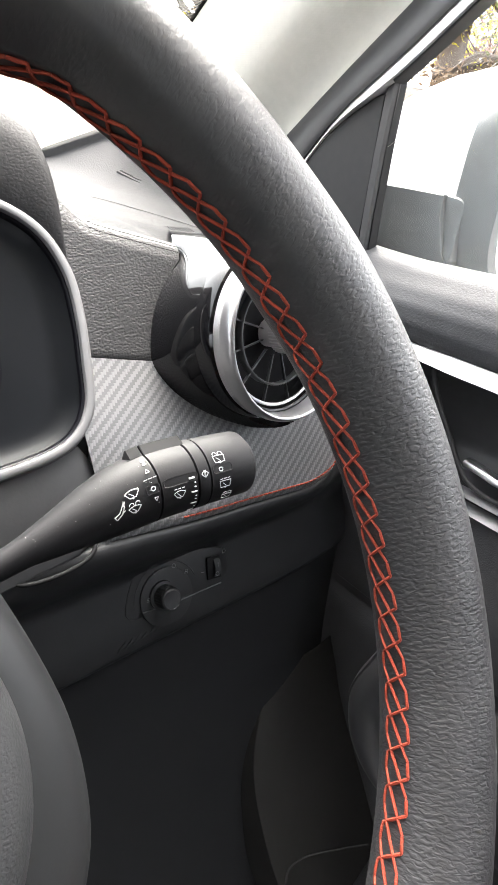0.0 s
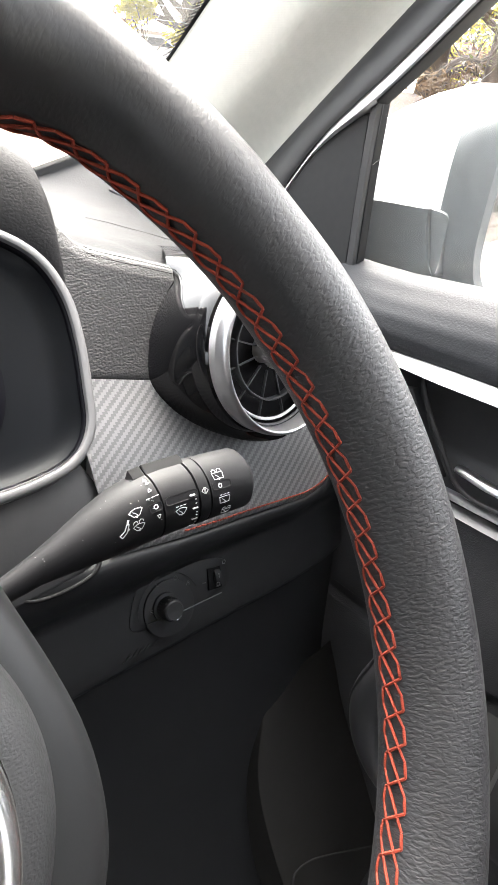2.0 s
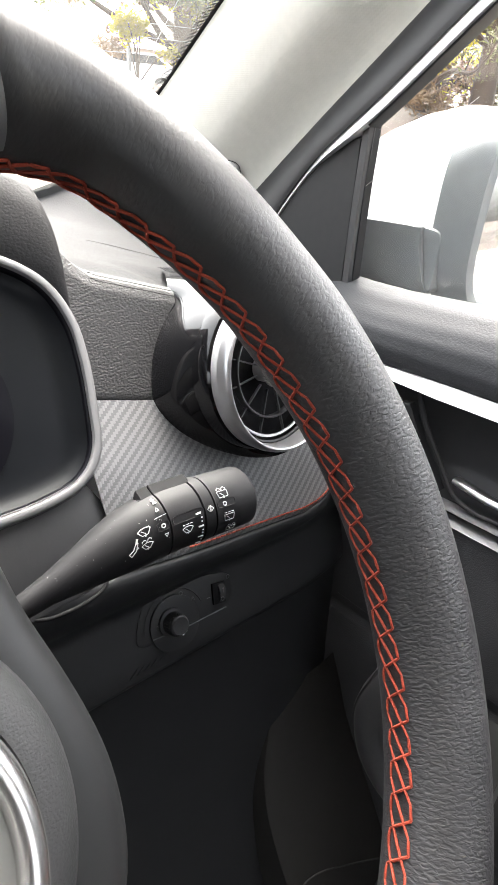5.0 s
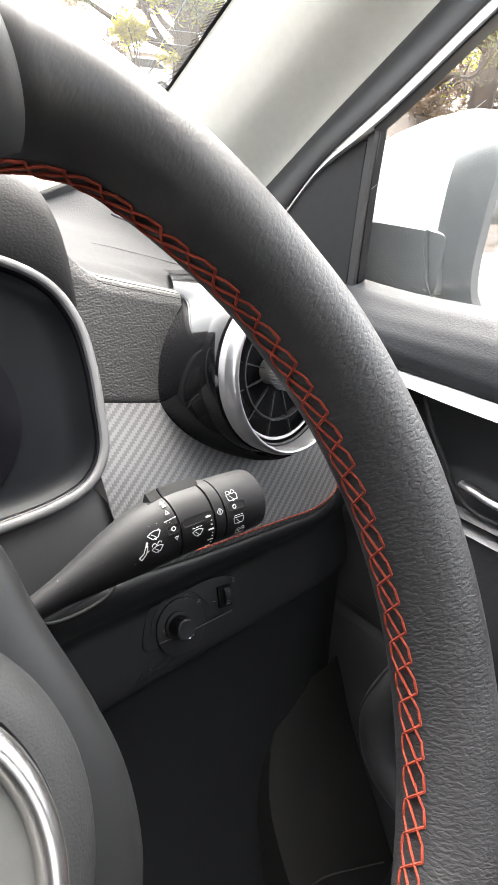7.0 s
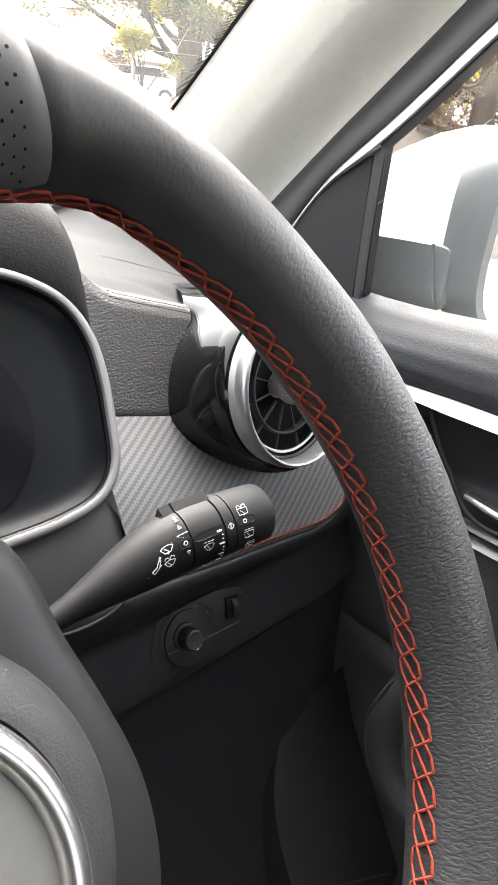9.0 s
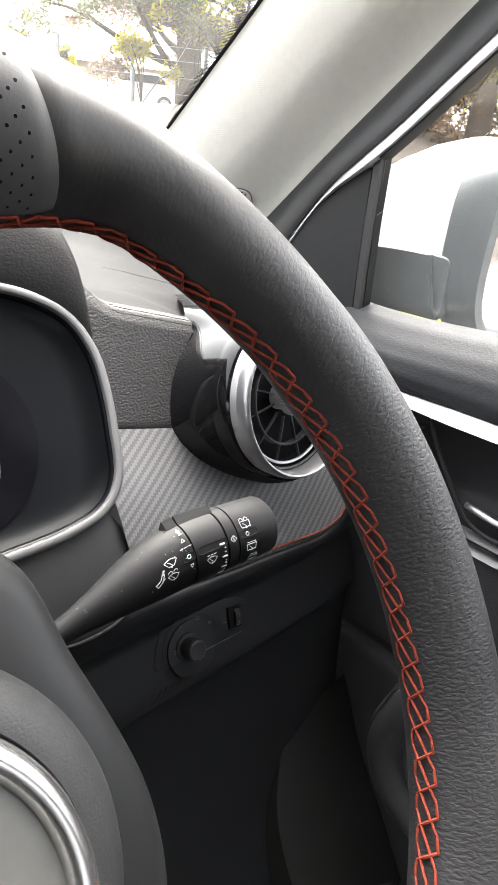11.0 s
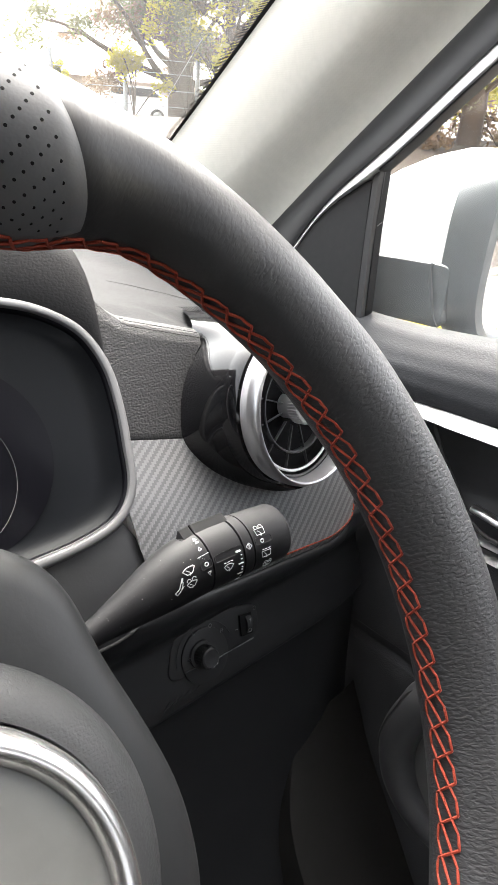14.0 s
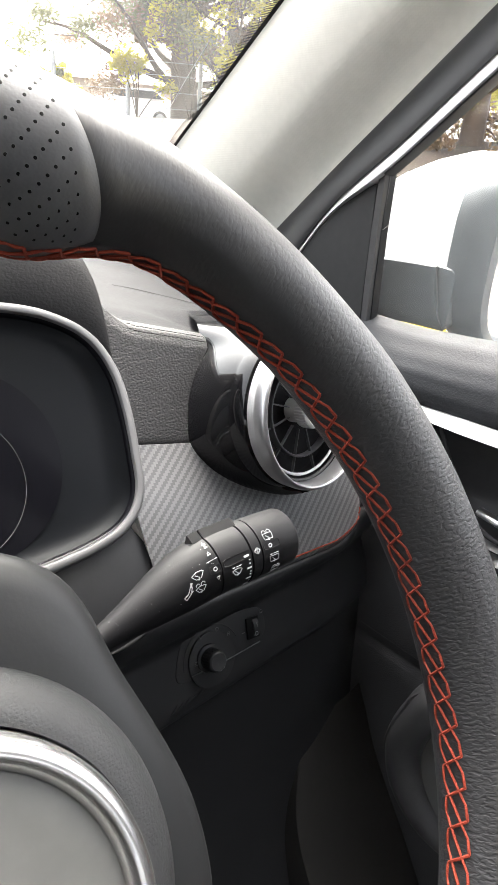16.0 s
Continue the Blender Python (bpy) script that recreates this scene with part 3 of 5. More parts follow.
# raised two-piece blade switch on the upper side
for x0, x1 in ((0.1172, 0.1230), (0.1236, 0.1402)):
    rings = []
    for x in (x0, x0 + 0.0012 if x0 < 0.12 else x0 + 0.0003, x1 - 0.0003, x1):
        up = 0.0026 if x not in (x0, x1) else (0.0006 if x == x0 and x0 < 0.12 else 0.0023)
        rings.append([on_stalk(x, 8, -0.001), on_stalk(x, 9, up - 0.0003), on_stalk(x, 10, up), on_stalk(x, 13, up), on_stalk(x, 15, up - 0.0005), on_stalk(x, 27, 0.0001), on_stalk(x, 28, -0.001)])
    part("blade_switch", loft(rings), BLADE_BLACK, stalk, "raised matt black switch", smooth=False)
# specks of dust
rnd = random.Random(4)
bm = bmesh.new()
for k in range(34):
    x, phi = 0.062 + 0.062 * rnd.random() ** 0.8, rnd.gauss(66, 20)
    c, r = on_stalk(x, phi, 0.00002), 0.00006 * rnd.uniform(0.6, 1.7)
    tube([c, c + Vector((r * rnd.uniform(-3, 3), r * rnd.uniform(-2, 2), r * 0.4))], r, 4, bm)
part("dust_haze", bm, PRINT_WHITE, stalk, "pale dust specks")["kind"] = "stuff"
# recessed slot strip along the face
for name, x0, x1 in (("slot", 0.1178, 0.1232), ("slot", 0.1244, 0.1388), ("slot", 0.1454, 0.1546)):
    ring = []
    for k in range(28):
        a = 2 * math.pi * k / 28
        cx = math.copysign(abs(math.cos(a)) ** 0.35, math.cos(a))
        sy = math.copysign(abs(math.sin(a)) ** 0.5, math.sin(a))
        ring.append((lerp(x0, x1, (cx + 1) / 2), 91 + 7.5 * sy))
    mid = (x0 + x1) / 2
    bm = loft([[on_stalk(x, p, -0.0002) for x, p in ring], [on_stalk(x, p, 0.00022) for x, p in ring], [on_stalk(mid + (x - mid) * (1 - 0.0007 / (x1 - x0)), lerp(p, 91, 0.12), 0.00022) for x, p in ring], [on_stalk(mid + (x - mid) * (1 - 0.0010 / (x1 - x0)), lerp(p, 91, 0.18), 0.00006) for x, p in ring]])
    part(name, bm, STALK_PLASTIC, stalk, "shallow black slot with a raised rim")


def print_lines(lines, parent, r=0.00022, name="symbol", label="white printed symbol", where=on_stalk):
    bm = bmesh.new()
    for pts in lines:
        fine = []
        for (x0, p0), (x1, p1) in zip(pts, pts[1:]):
            for k in range(4):
                fine.append(where(lerp(x0, x1, k / 4), lerp(p0, p1, k / 4), 0.00034))
        fine.append(where(*pts[-1], 0.00034))
        tube(fine, r, 5, bm, flat=1.0)
    ob = part(name, bm, PRINT_WHITE, parent, label)
    ob["kind"] = "stuff"
    return ob


def circle(x, p, dx, dp, n=12):
    return [(x + dx * math.cos(2 * math.pi * k / n), p + dp * math.sin(2 * math.pi * k / n)) for k in range(n + 1)]


def screen_symbol(x, p, s=1.0, wash=False, rear=False, dashes=False):
    """A windscreen outline with a wiper arm: fan-shaped in front, boxy behind; wash adds spray, dashes an interval line."""
    w, h = 0.0026 * s, 7.5 * s
    k = 0.86 if rear else 0.42
    arc = [(x + w * q, p - h * (0.85 - (0.0 if rear else 0.45) * q * q)) for q in (-1, -0.6, -0.2, 0.2, 0.6, 1)]
    lines = [arc + [(x + w * k, p + h * 0.75), (x - w * k, p + h * 0.75), arc[0]],
             [(x - w * 0.05, p + h * 1.0), (x + w * 0.15, p + h * 0.5), (x - w * 0.45, p - h * 0.35)],
             circle(x, p + h * 0.9, w * 0.10, h * 0.12, 6)]
    if wash:
        for d in (-1, 1):
            lines.append([(x + d * w * 0.10, p - h * 1.0), (x + d * w * 0.18, p - h * 1.5), (x + d * w * 0.50, p - h * 1.75), (x + d * w * 0.85, p - h * 1.45), (x + d * w * 0.85, p - h * 1.1)])
    if dashes:
        lines += [[(x + w * a, p - h * 1.35), (x + w * (a + 0.45), p - h * 1.35)] for a in (-0.9, -0.22, 0.46)]
    return lines


LINE = 0.00015
print_lines(screen_symbol(0.1130, 84.5, 1.0), stalk, LINE)
print_lines(screen_symbol(0.1130, 108.5, 0.86, True), stalk, LINE)
print_lines([[(0.1058, 109), (0.1066, 115), (0.1085, 108), (0.1096, 96), (0.1088, 95), (0.1076, 105), (0.1058, 109)], [(0.1084, 107), (0.1096, 104)], [(0.1090, 97), (0.1099, 90)], [(0.1088, 96), (0.1095, 89)]], stalk, 0.00018)
print_lines([circle(0.1205, 90, 0.00075, 3.2)], stalk, 0.00019)
print_lines([[(0.1203, 104), (0.1217, 104), (0.1210, 110), (0.1203, 104)]], stalk, LINE)
print_lines([[(0.1180, 74), (0.1194, 74)], [(0.1198, 74), (0.1212, 74)], [(0.1216, 74), (0.1230, 74)]], stalk, LINE)
print_lines([[(0.1198, 64), (0.1212, 64), (0.1205, 58), (0.1198, 64)]], stalk, LINE)
print_lines([[(0.1203, 50), (0.1217, 50), (0.1210, 44), (0.1203, 50)], [(0.1204, 49), (0.1216, 49), (0.1210, 45.5)], [(0.1203, 43), (0.1217, 43), (0.1210, 37), (0.1203, 43)], [(0.1204, 42), (0.1216, 42), (0.1210, 38.5)]], stalk, LINE)
print_lines(screen_symbol(0.1303, 113, 0.92, dashes=True), stalk, LINE)
for x0, x1, p, r in ((0.1348, 0.1369, 93, 0.00040), (0.1368, 0.1373, 101, 0.00024), (0.1366, 0.1372, 108, 0.00028), (0.1353, 0.1375, 116, 0.00034), (0.1369, 0.1374, 124, 0.00022), (0.1368, 0.1374, 130, 0.00022), (0.1352, 0.1377, 138, 0.00024), (0.1370, 0.1376, 147, 0.00020), (0.1352, 0.1378, 157, 0.00018)):
    print_lines([[(x0, p), (x1, p)]], stalk, r, label="white printed dash")
print_lines([[(0.1404, 92.5), (0.1416, 87), (0.1416, 98), (0.1404, 92.5)], [(0.1420, 87), (0.1432, 92.5), (0.1420, 98), (0.1420, 87)]], stalk, LINE)
print_lines(screen_symbol(0.1495, 75, 0.95, True, True), stalk, LINE)
print_lines([circle(0.1490, 92, 0.00075, 3.2)], stalk, 0.00019)
print_lines(screen_symbol(0.1503, 118, 0.95, False, True, True), stalk, LINE)
print_lines(screen_symbol(0.1518, 146, 0.85, True, True), stalk, LINE)

# ---------------------------------------------------------------- instrument cluster
cluster = base("instrument_cluster", TILTED, "dark instrument display in a silver rounded bezel", "instrument cluster")
HALF = [(0.0, 0.168), (0.060, 0.168), (0.102, 0.163), (0.124, 0.155), (0.138, 0.143), (0.145, 0.125), (0.1455, 0.105), (0.143, 0.084), (0.139, 0.064), (0.129, 0.051), (0.112, 0.0445), (0.080, 0.042), (0.0, 0.042)]
loop2d = HALF[:-1] + [(0.0, 0.042)] + [(-x, y) for x, y in HALF[-2:0:-1]]
OUTLINE = curve([(x, y, 0) for x, y in loop2d], 8, closed=True)


def outline(inset, z):
    n = len(OUTLINE)
    out = []
    for i in range(n):
        d = (OUTLINE[(i + 1) % n] - OUTLINE[i - 1]).normalized()
        out.append(OUTLINE[i] + Vector((d.y, -d.x, 0)) * inset + Vector((0, 0, z)))
    return out


side = 1 if (outline(0.01, 0)[0].y < OUTLINE[0].y) else -1


def inset_ring(d, z):
    return outline(d * side, z)


part("bezel", loft([inset_ring(-0.0010, -0.150), inset_ring(-0.0008, -0.1350), inset_ring(-0.0003, -0.1336), inset_ring(0.0006, -0.1330), inset_ring(0.0028, -0.1328), inset_ring(0.0035, -0.1332), inset_ring(0.0039, -0.1342), inset_ring(0.0040, -0.1360)], cap=False), BEZEL_SILVER, cluster, "silver painted bezel")
part("inner_wall", loft([inset_ring(0.0042, -0.1348), inset_ring(0.0048, -0.1352), inset_ring(0.0053, -0.1364), inset_ring(0.0056, -0.1380)], cap=False), LENS_BLACK, cluster)
DIAL, GAUGE = (0.063, 0.0966, 0.0445), (0.0552, 0.0892, 0.0331)
# dished edge added to give the soft reflected band of a flat lens
dished = [inset_ring(d, z) for d, z in ((0.0054, -0.1374), (0.0080, -0.1390), (0.0105, -0.1402), (0.0140, -0.1410), (0.0185, -0.1413))]
middle = Vector((0, 0.105, -0.1414))
dished += [[p.lerp(middle, f) for p in dished[-1]] for f in (0.5, 0.98)]
part("dial_surround", loft(dished, cap=False), DIAL_SURROUND, cluster, "dark satin display surround, edge dished to imitate a reflected band")


def ring_at(cx, cy, r, z, n=72):
    return [Vector((cx + r * math.cos(2 * math.pi * k / n), cy + r * math.sin(2 * math.pi * k / n), z)) for k in range(n)]


part("display_lens", loft([ring_at(*DIAL, -0.1413), ring_at(DIAL[0], DIAL[1], DIAL[2] - 0.0003, -0.1406), ring_at(DIAL[0], DIAL[1], 0.01, -0.1405)]), LENS_BLACK, cluster, "dark glossy round display lens")
part("gauge_ring", tube(ring_at(*GAUGE, -0.1404), 0.00012, 5, closed=True), EMBLEM_GREY, cluster, "thin grey gauge ring")

# ---------------------------------------------------------------- dashboard
dash = base("dashboard", TILTED, "black grained dashboard with carbon-look trim and red stitching", "dashboard")
# hood over the cluster: an arch round its upper half, fading into the padded face


def hood_ring(d, z, back=0.0, up=0.0):
    pts = []
    n = len(OUTLINE)
    ring = [(p, q) for p, q in zip(inset_ring(-d, z), inset_ring(0.001, -0.1375))]
    start = min(range(n), key=lambda i: (OUTLINE[i] - Vector((0.1455, 0.112, 0))).length)
    stop = min(range(n), key=lambda i: (OUTLINE[i] - Vector((-0.1455, 0.112, 0))).length)
    step = 1 if OUTLINE[(start + 4) % n].y > OUTLINE[start].y else -1
    i = start
    while True:
        p, q = ring[i]
        f = smooth01((OUTLINE[i].y - 0.118) / 0.030)
        pts.append(q.lerp(p, f) + Vector((0, 0.5409 * back + up, -0.8411 * back)) * f)
        if i == stop:
            break
        i = (i + step) % n
    return pts


# the dark skin carries the shade that an overhanging face would have
part("cluster_hood", loft([hood_ring(-0.001, -0.139), hood_ring(0.0006, -0.1345), hood_ring(0.003, -0.1325, 0, 0.003), hood_ring(0.006, -0.1315, 0, 0.011), hood_ring(0.0085, -0.1310, 0, 0.021), hood_ring(0.0105, -0.1325, 0, 0.031), hood_ring(0.0120, -0.1370, 0, 0.038), hood_ring(0.0130, -0.145, 0, 0.041), hood_ring(0.0135, -0.150, 0.05, 0.040), hood_ring(0.0135, -0.150, 0.20, 0.020)], closed=False, cap=False), SHADED_HOOD_SKIN, dash, "finely grained hood over the instruments, its shade put into the colour")

# padded face right of the cluster, rolled over onto the top


def bezel_edge(b):
    """Right edge of the cluster bezel at slope height b."""
    best = 0.120
    for p, q in zip(OUTLINE, OUTLINE[1:] + OUTLINE[:1]):
        if p.x > 0 and (p.y - b) * (q.y - b) <= 0 and abs(p.y - q.y) > 1e-9:
            best = max(best, lerp(p.x, q.x, (b - p.y) / (q.y - p.y)))
    return best


POD_SIDE = [(0.060, 0.186), (0.0694, 0.179), (0.082, 0.1758), (0.1007, 0.1818), (0.1137, 0.1902), (0.1217, 0.1976), (0.1293, 0.2055), (0.1387, 0.2090), (0.1468, 0.2134), (0.156, 0.2190)]


def face_end(b):
    """Where the padded face ends at the vent pod; above it the face runs on to the door."""
    x = 0.20
    for _ in range(3):
        y = b - 0.27 * (x - 0.155) * smooth01((b - 0.07) / 0.07) - 0.20 * (x - 0.148) * (1 - smooth01((b - 0.08) / 0.03))
        for (y0, x0), (y1, x1) in zip(POD_SIDE, POD_SIDE[1:]):
            if y <= y1 or y1 == POD_SIDE[-1][0]:
                x = lerp(x0, x1, max(0, min(1, (y - y0) / (y1 - y0))))
                break
    return x + 0.0003


def dash_face(u, v):
    prof = [(0.078, -0.1425), (0.0835, -0.1390), (0.086, -0.1372), (0.105, -0.1368), (0.130, -0.1360), (0.142, -0.1356), (0.149, -0.1375), (0.1545, -0.143), (0.159, -0.152)]
    k = v * (len(prof) - 1)
    i = min(int(k), len(prof) - 2)
    b, c = lerp(prof[i][0], prof[i + 1][0], k - i), lerp(prof[i][1], prof[i + 1][1], k - i)
    x = lerp(bezel_edge(min(b, 0.135)) - 0.004, face_end(b), u)
    drop = 0.27 * (x - 0.155) * smooth01((b - 0.07) / 0.07) + 0.20 * (x - 0.148) * (1 - smooth01((b - 0.08) / 0.03))
    fillet = 0.016 * (1 - smooth01((x - 0.140) / 0.026)) ** 1.5
    return Vector((x, b - drop + fillet * smooth01((b - 0.13) / 0.02), c))


part("padded_face", sheet(dash_face, 30, 48), DASH_SKIN, dash, "grained black padded face")


def top_height(x, y):
    """Height of the dash top over z = 0.95, by place along the car."""
    xe = min(max(x, 0.170), 0.262)
    b0 = 0.159 - 0.27 * (xe - 0.155)
    y0, z0 = 0.5409 * b0 + 0.8411 * 0.152, 0.8411 * b0 - 0.5409 * 0.152
    v = max(0, (y - y0) / (0.66 - y0))
    return lerp(z0 + 0.003 * smooth01(v * 14), lerp(z0, 0.050, 0.6) - 0.006 * v, smooth01(v * 2.4)), y0


def screen_foot(x):
    """Where the dash top meets the windscreen: place along the car and height over z = 0.95."""
    z = 0.035 + 0.7 * max(0, x - 0.305)
    s = (x + 0.344) / 0.711
    return 0.585 + 0.15 * (1 - s * s) - 1.457 * (z - 0.038), z


def dash_top(u, v):
    """From the rolled edge forward to the windscreen, in tilted axes."""
    x = lerp(-1.02, 0.360, u)
    y0 = top_height(x, 0)[1]
    y1 = screen_foot(x)[0]
    y = lerp(y0, y1, v ** 1.6)
    z = top_height(x, y)[0]
    z = lerp(z, screen_foot(x)[1], smooth01((v - 0.45) / 0.55))
    z -= 0.008 * smooth01((x - 0.212) / 0.02) * (1 - smooth01((y - 0.235) / 0.03))
    return Vector((x, 0.5409 * y + 0.8411 * z, -0.8411 * y + 0.5409 * z))


part("dash_top", sheet(dash_top, 70, 40), DASH_TOP_SKIN, dash, "grained dark grey top pad")

# twin seam on the padded edge
bm = bmesh.new()
for row in (0.0, 0.0032):
    for k in range(20):
        x = 0.160 + k * 0.00245
        b = 0.1497 - 0.27 * (x - 0.155) + row - 0.0035 + 0.016 * (1 - smooth01((x - 0.140) / 0.026)) ** 1.5
        c = -0.1357 if row == 0 else -0.1364
        tube([(x, b, c - 0.0002), (x + 0.0009, b - 0.00024, c + 0.0001), (x + 0.0019, b - 0.0005, c - 0.0002)], 0.00024, 5, bm)
part("seam_thread", bm, BLACK_THREAD, dash, "twin black seam stitches")

# carbon-look trim panel
CB = [Vector((p[0], p[1])) for p in curve([(0.112, 0.0042, 0), (0.124, 0.0036, 0), (0.140, 0.0026, 0), (0.163, 0.0002, 0), (0.188, -0.0018, 0), (0.2103, -0.0030, 0), (0.2389, -0.0049, 0), (0.2582, -0.0058, 0), (0.2755, -0.0022, 0), (0.283, 0.0040, 0), (0.289, 0.016, 0)], 6)]


def carbon_bottom(x):
    pts = CB
    for p, q in zip(pts, pts[1:]):
        if p[0] <= x <= q[0]:
            return lerp(p[1], q[1], (x - p[0]) / max(1e-6, q[0] - p[0]))
    return pts[0][1] if x < pts[0][0] else pts[-1][1]


def carbon(u, v):
    bt = 0.0855
    x0 = 0.1310
    x = lerp(x0, 0.288, u)
    b0 = carbon_bottom(x)
    b = lerp(b0, bt - 0.20 * (x - 0.148), v)
    edge = bezel_edge(b) - 0.003 if b > 0.05 else 0.1310
    if x < edge:
        x = edge
    c = -0.1352 - 0.0022 * smooth01((b - 0.05) / 0.04) + 0.002 * math.sin(math.pi * v)
    if v < 0.04:
        c -= 0.0022 * (1 - v / 0.04) ** 2
    return Vector((x, b, c))


part("carbon_panel", sheet(carbon, 48, 30), CARBON, dash, "carbon-look woven trim panel")
# red seam just above the rolled edge of the trim
for k in range(34):
    x = 0.170 + k * 0.0034
    b = carbon_bottom(x) + 0.0031
    b2 = carbon_bottom(x + 0.0025) + 0.0031
    part("stitch", tube([(x, b, -0.1356), (x + 0.0004, lerp(b, b2, 0.15), -0.1343), (x + 0.00125, (b + b2) / 2, -0.1339), (x + 0.0021, lerp(b, b2, 0.85), -0.1343), (x + 0.0025, b2, -0.1356)], 0.00046, 6), RED_THREAD, dash, "red seam stitch")
# dark corner piece between bezel, trim and column
part("corner_trim", plate([(0.060, 0.044), (0.128, 0.0495), (0.1325, 0.040), (0.1335, 0.028), (0.131, 0.010), (0.116, 0.002), (0.060, -0.004)], -0.150, -0.1362, 0.002), KNEE_PLASTIC, dash, "smooth black corner trim")
# knee panel below


def knee(u, v):
    """Padded bolster that rolls under the trim, falls back behind the switches and turns under at its foot."""
    x = lerp(0.02, 0.334, u)
    prof = [(0.0012, -0.1405), (-0.0004, -0.1382), (-0.0024, -0.1372), (-0.0055, -0.1382), (-0.0090, -0.1412), (-0.0125, -0.1465), (-0.0160, -0.1545), (-0.0195, -0.1640), (-0.0235, -0.1690), (-0.0300, -0.1705), (-0.0420, -0.1725), (-0.0520, -0.1745), (-0.0610, -0.1780), (-0.0640, -0.1815), (-0.0655, -0.1865), (-0.0760, -0.1930), (-0.1100, -0.2120), (-0.1500, -0.2330), (-0.2000, -0.2520), (-0.3000, -0.2780), (-0.4600, -0.3100)]
    k = v * (len(prof) - 1)
    i = min(int(k), len(prof) - 2)
    f = k - i
    a, b0, b1, d = (Vector(prof[min(max(i + j, 0), len(prof) - 1)]) for j in (-1, 0, 1, 2))
    q = 0.5 * (2 * b0 + (b1 - a) * f + (2 * a - 5 * b0 + 4 * b1 - d) * f * f + (3 * b0 - a - 3 * b1 + d) * f ** 3)
    end = max(0, (x - 0.255) / 0.075)
    return Vector((x, q.x + carbon_bottom(min(x, 0.284)) * (1 - smooth01(v * 2.2)), q.y - 0.016 * end * end))


part("knee_panel", sheet(knee, 60, 75), KNEE_PLASTIC, dash, "black padded lower dash panel")
# trim beside the footwell, with a bowed front edge
KICK = curve([(0.266, -0.148, -0.240), (0.2567, -0.1621, -0.240), (0.239, -0.1913, -0.240), (0.2313, -0.2166, -0.240), (0.2290, -0.2480, -0.240), (0.2300, -0.2856, -0.240), (0.240, -0.34, -0.245)], 5)
part("kick_panel", loft([[p + Vector((dx, 0, dz)) for dx, dz in ((-0.0005, -0.05), (0.0, -0.001), (0.0012, 0.0), (0.02, 0.002), (0.05, 0.002), (0.09, -0.006), (0.13, -0.02))] for p in KICK], closed=False, cap=False), KICK_PLASTIC, dash, "dark trim panel beside the footwell")
part("kick_groove", tube(curve([(0.2351, -0.2900, -0.2388), (0.2412, -0.2825, -0.2384), (0.2578, -0.2846, -0.238), (0.2899, -0.301, -0.238), (0.3185, -0.3174, -0.239)], 5), 0.0008, 6), HOLE_BLACK, dash, "dark panel joint")
# fine ribs under the switch panel
for k in range(9):
    t = k / 8
    a = Vector((lerp(0.136, 0.172, t), lerp(-0.0585, -0.0560, t), -0.1765))
    part("rib", tube([a, a + Vector((0.0035, 0.0020, 0.0008)), a + Vector((0.0065, 0.0050, 0.0012))], [0.0004, 0.0007, 0.0003], 6), KNEE_PLASTIC, dash)

# padded lip of the pocket below the stalk
part("pocket_lip", tube(curve([(0.0862, 0.0040, -0.1392), (0.0880, 0.0004, -0.1376), (0.0926, -0.0018, -0.1370), (0.1000, -0.0026, -0.1368), (0.1085, -0.0024, -0.1366), (0.1161, -0.0012, -0.1364), (0.1208, 0.0006, -0.1364), (0.1238, 0.0034, -0.1368), (0.1250, 0.0060, -0.1376)], 6), 0.0010, 12), BLADE_BLACK, dash, "soft black pocket lip")

# ---------------------------------------------------------------- air vent
VENT = Matrix.Translation((0.2292, 0.1200, 0.9632)) @ Vector((0.040, -0.967, 0.249)).to_track_quat("Z", "Y").to_matrix().to_4x4()
vent = base("air_vent", VENT, "round turbine air vent with a knurled silver ring", "air vent")
part("collar", turned([(0.0405, -0.009), (0.0428, -0.0105), (0.0436, -0.013), (0.0440, -0.0195), (0.0438, -0.0205), (0.0426, -0.0208)], 96), GLOSS_BLACK, vent, "glossy black collar")
part("silver_ring", turned([(0.0412, -0.0092), (0.0420, -0.0088), (0.0424, -0.0036), (0.0427, -0.0036), (0.0430, -0.0010), (0.0428, 0.0020), (0.0421, 0.0038), (0.0412, 0.0044), (0.0404, 0.0040), (0.0399, 0.0022), (0.0394, -0.0040), (0.0384, -0.018)], 96), SATIN_METAL, vent, "satin silver ring")
bm = bmesh.new()
for row in range(4):
    for k in range(190):
        a = 2 * math.pi * (k + 0.5 * (row % 2)) / 190
        r, z = 0.0420 + row * 0.0001, -0.0080 + row * 0.0012
        c = Vector((r * math.cos(a), r * math.sin(a), z))
        rad, tan = Vector((math.cos(a), math.sin(a), 0)), Vector((-math.sin(a), math.cos(a), 0))
        vs = [bm.verts.new(c + tan * (s * 0.00055) + Vector((0, 0, q * 0.0005))) for s, q in ((-1, -1), (1, -1), (1, 1), (-1, 1))]
        top = bm.verts.new(c + rad * 0.00035)
        for i in range(4):
            bm.faces.new((vs[i], vs[(i + 1) % 4], top))
kn = part("knurl", bm, SATIN_METAL, vent, "knurled silver edge", smooth=False)
kn["kind"] = "stuff"
part("throat", turned([(0.0392, -0.006), (0.0386, -0.010), (0.0375, -0.0150), (0.036, -0.0165), (0.0, -0.0170)], 64), BLADE_BLACK, vent)
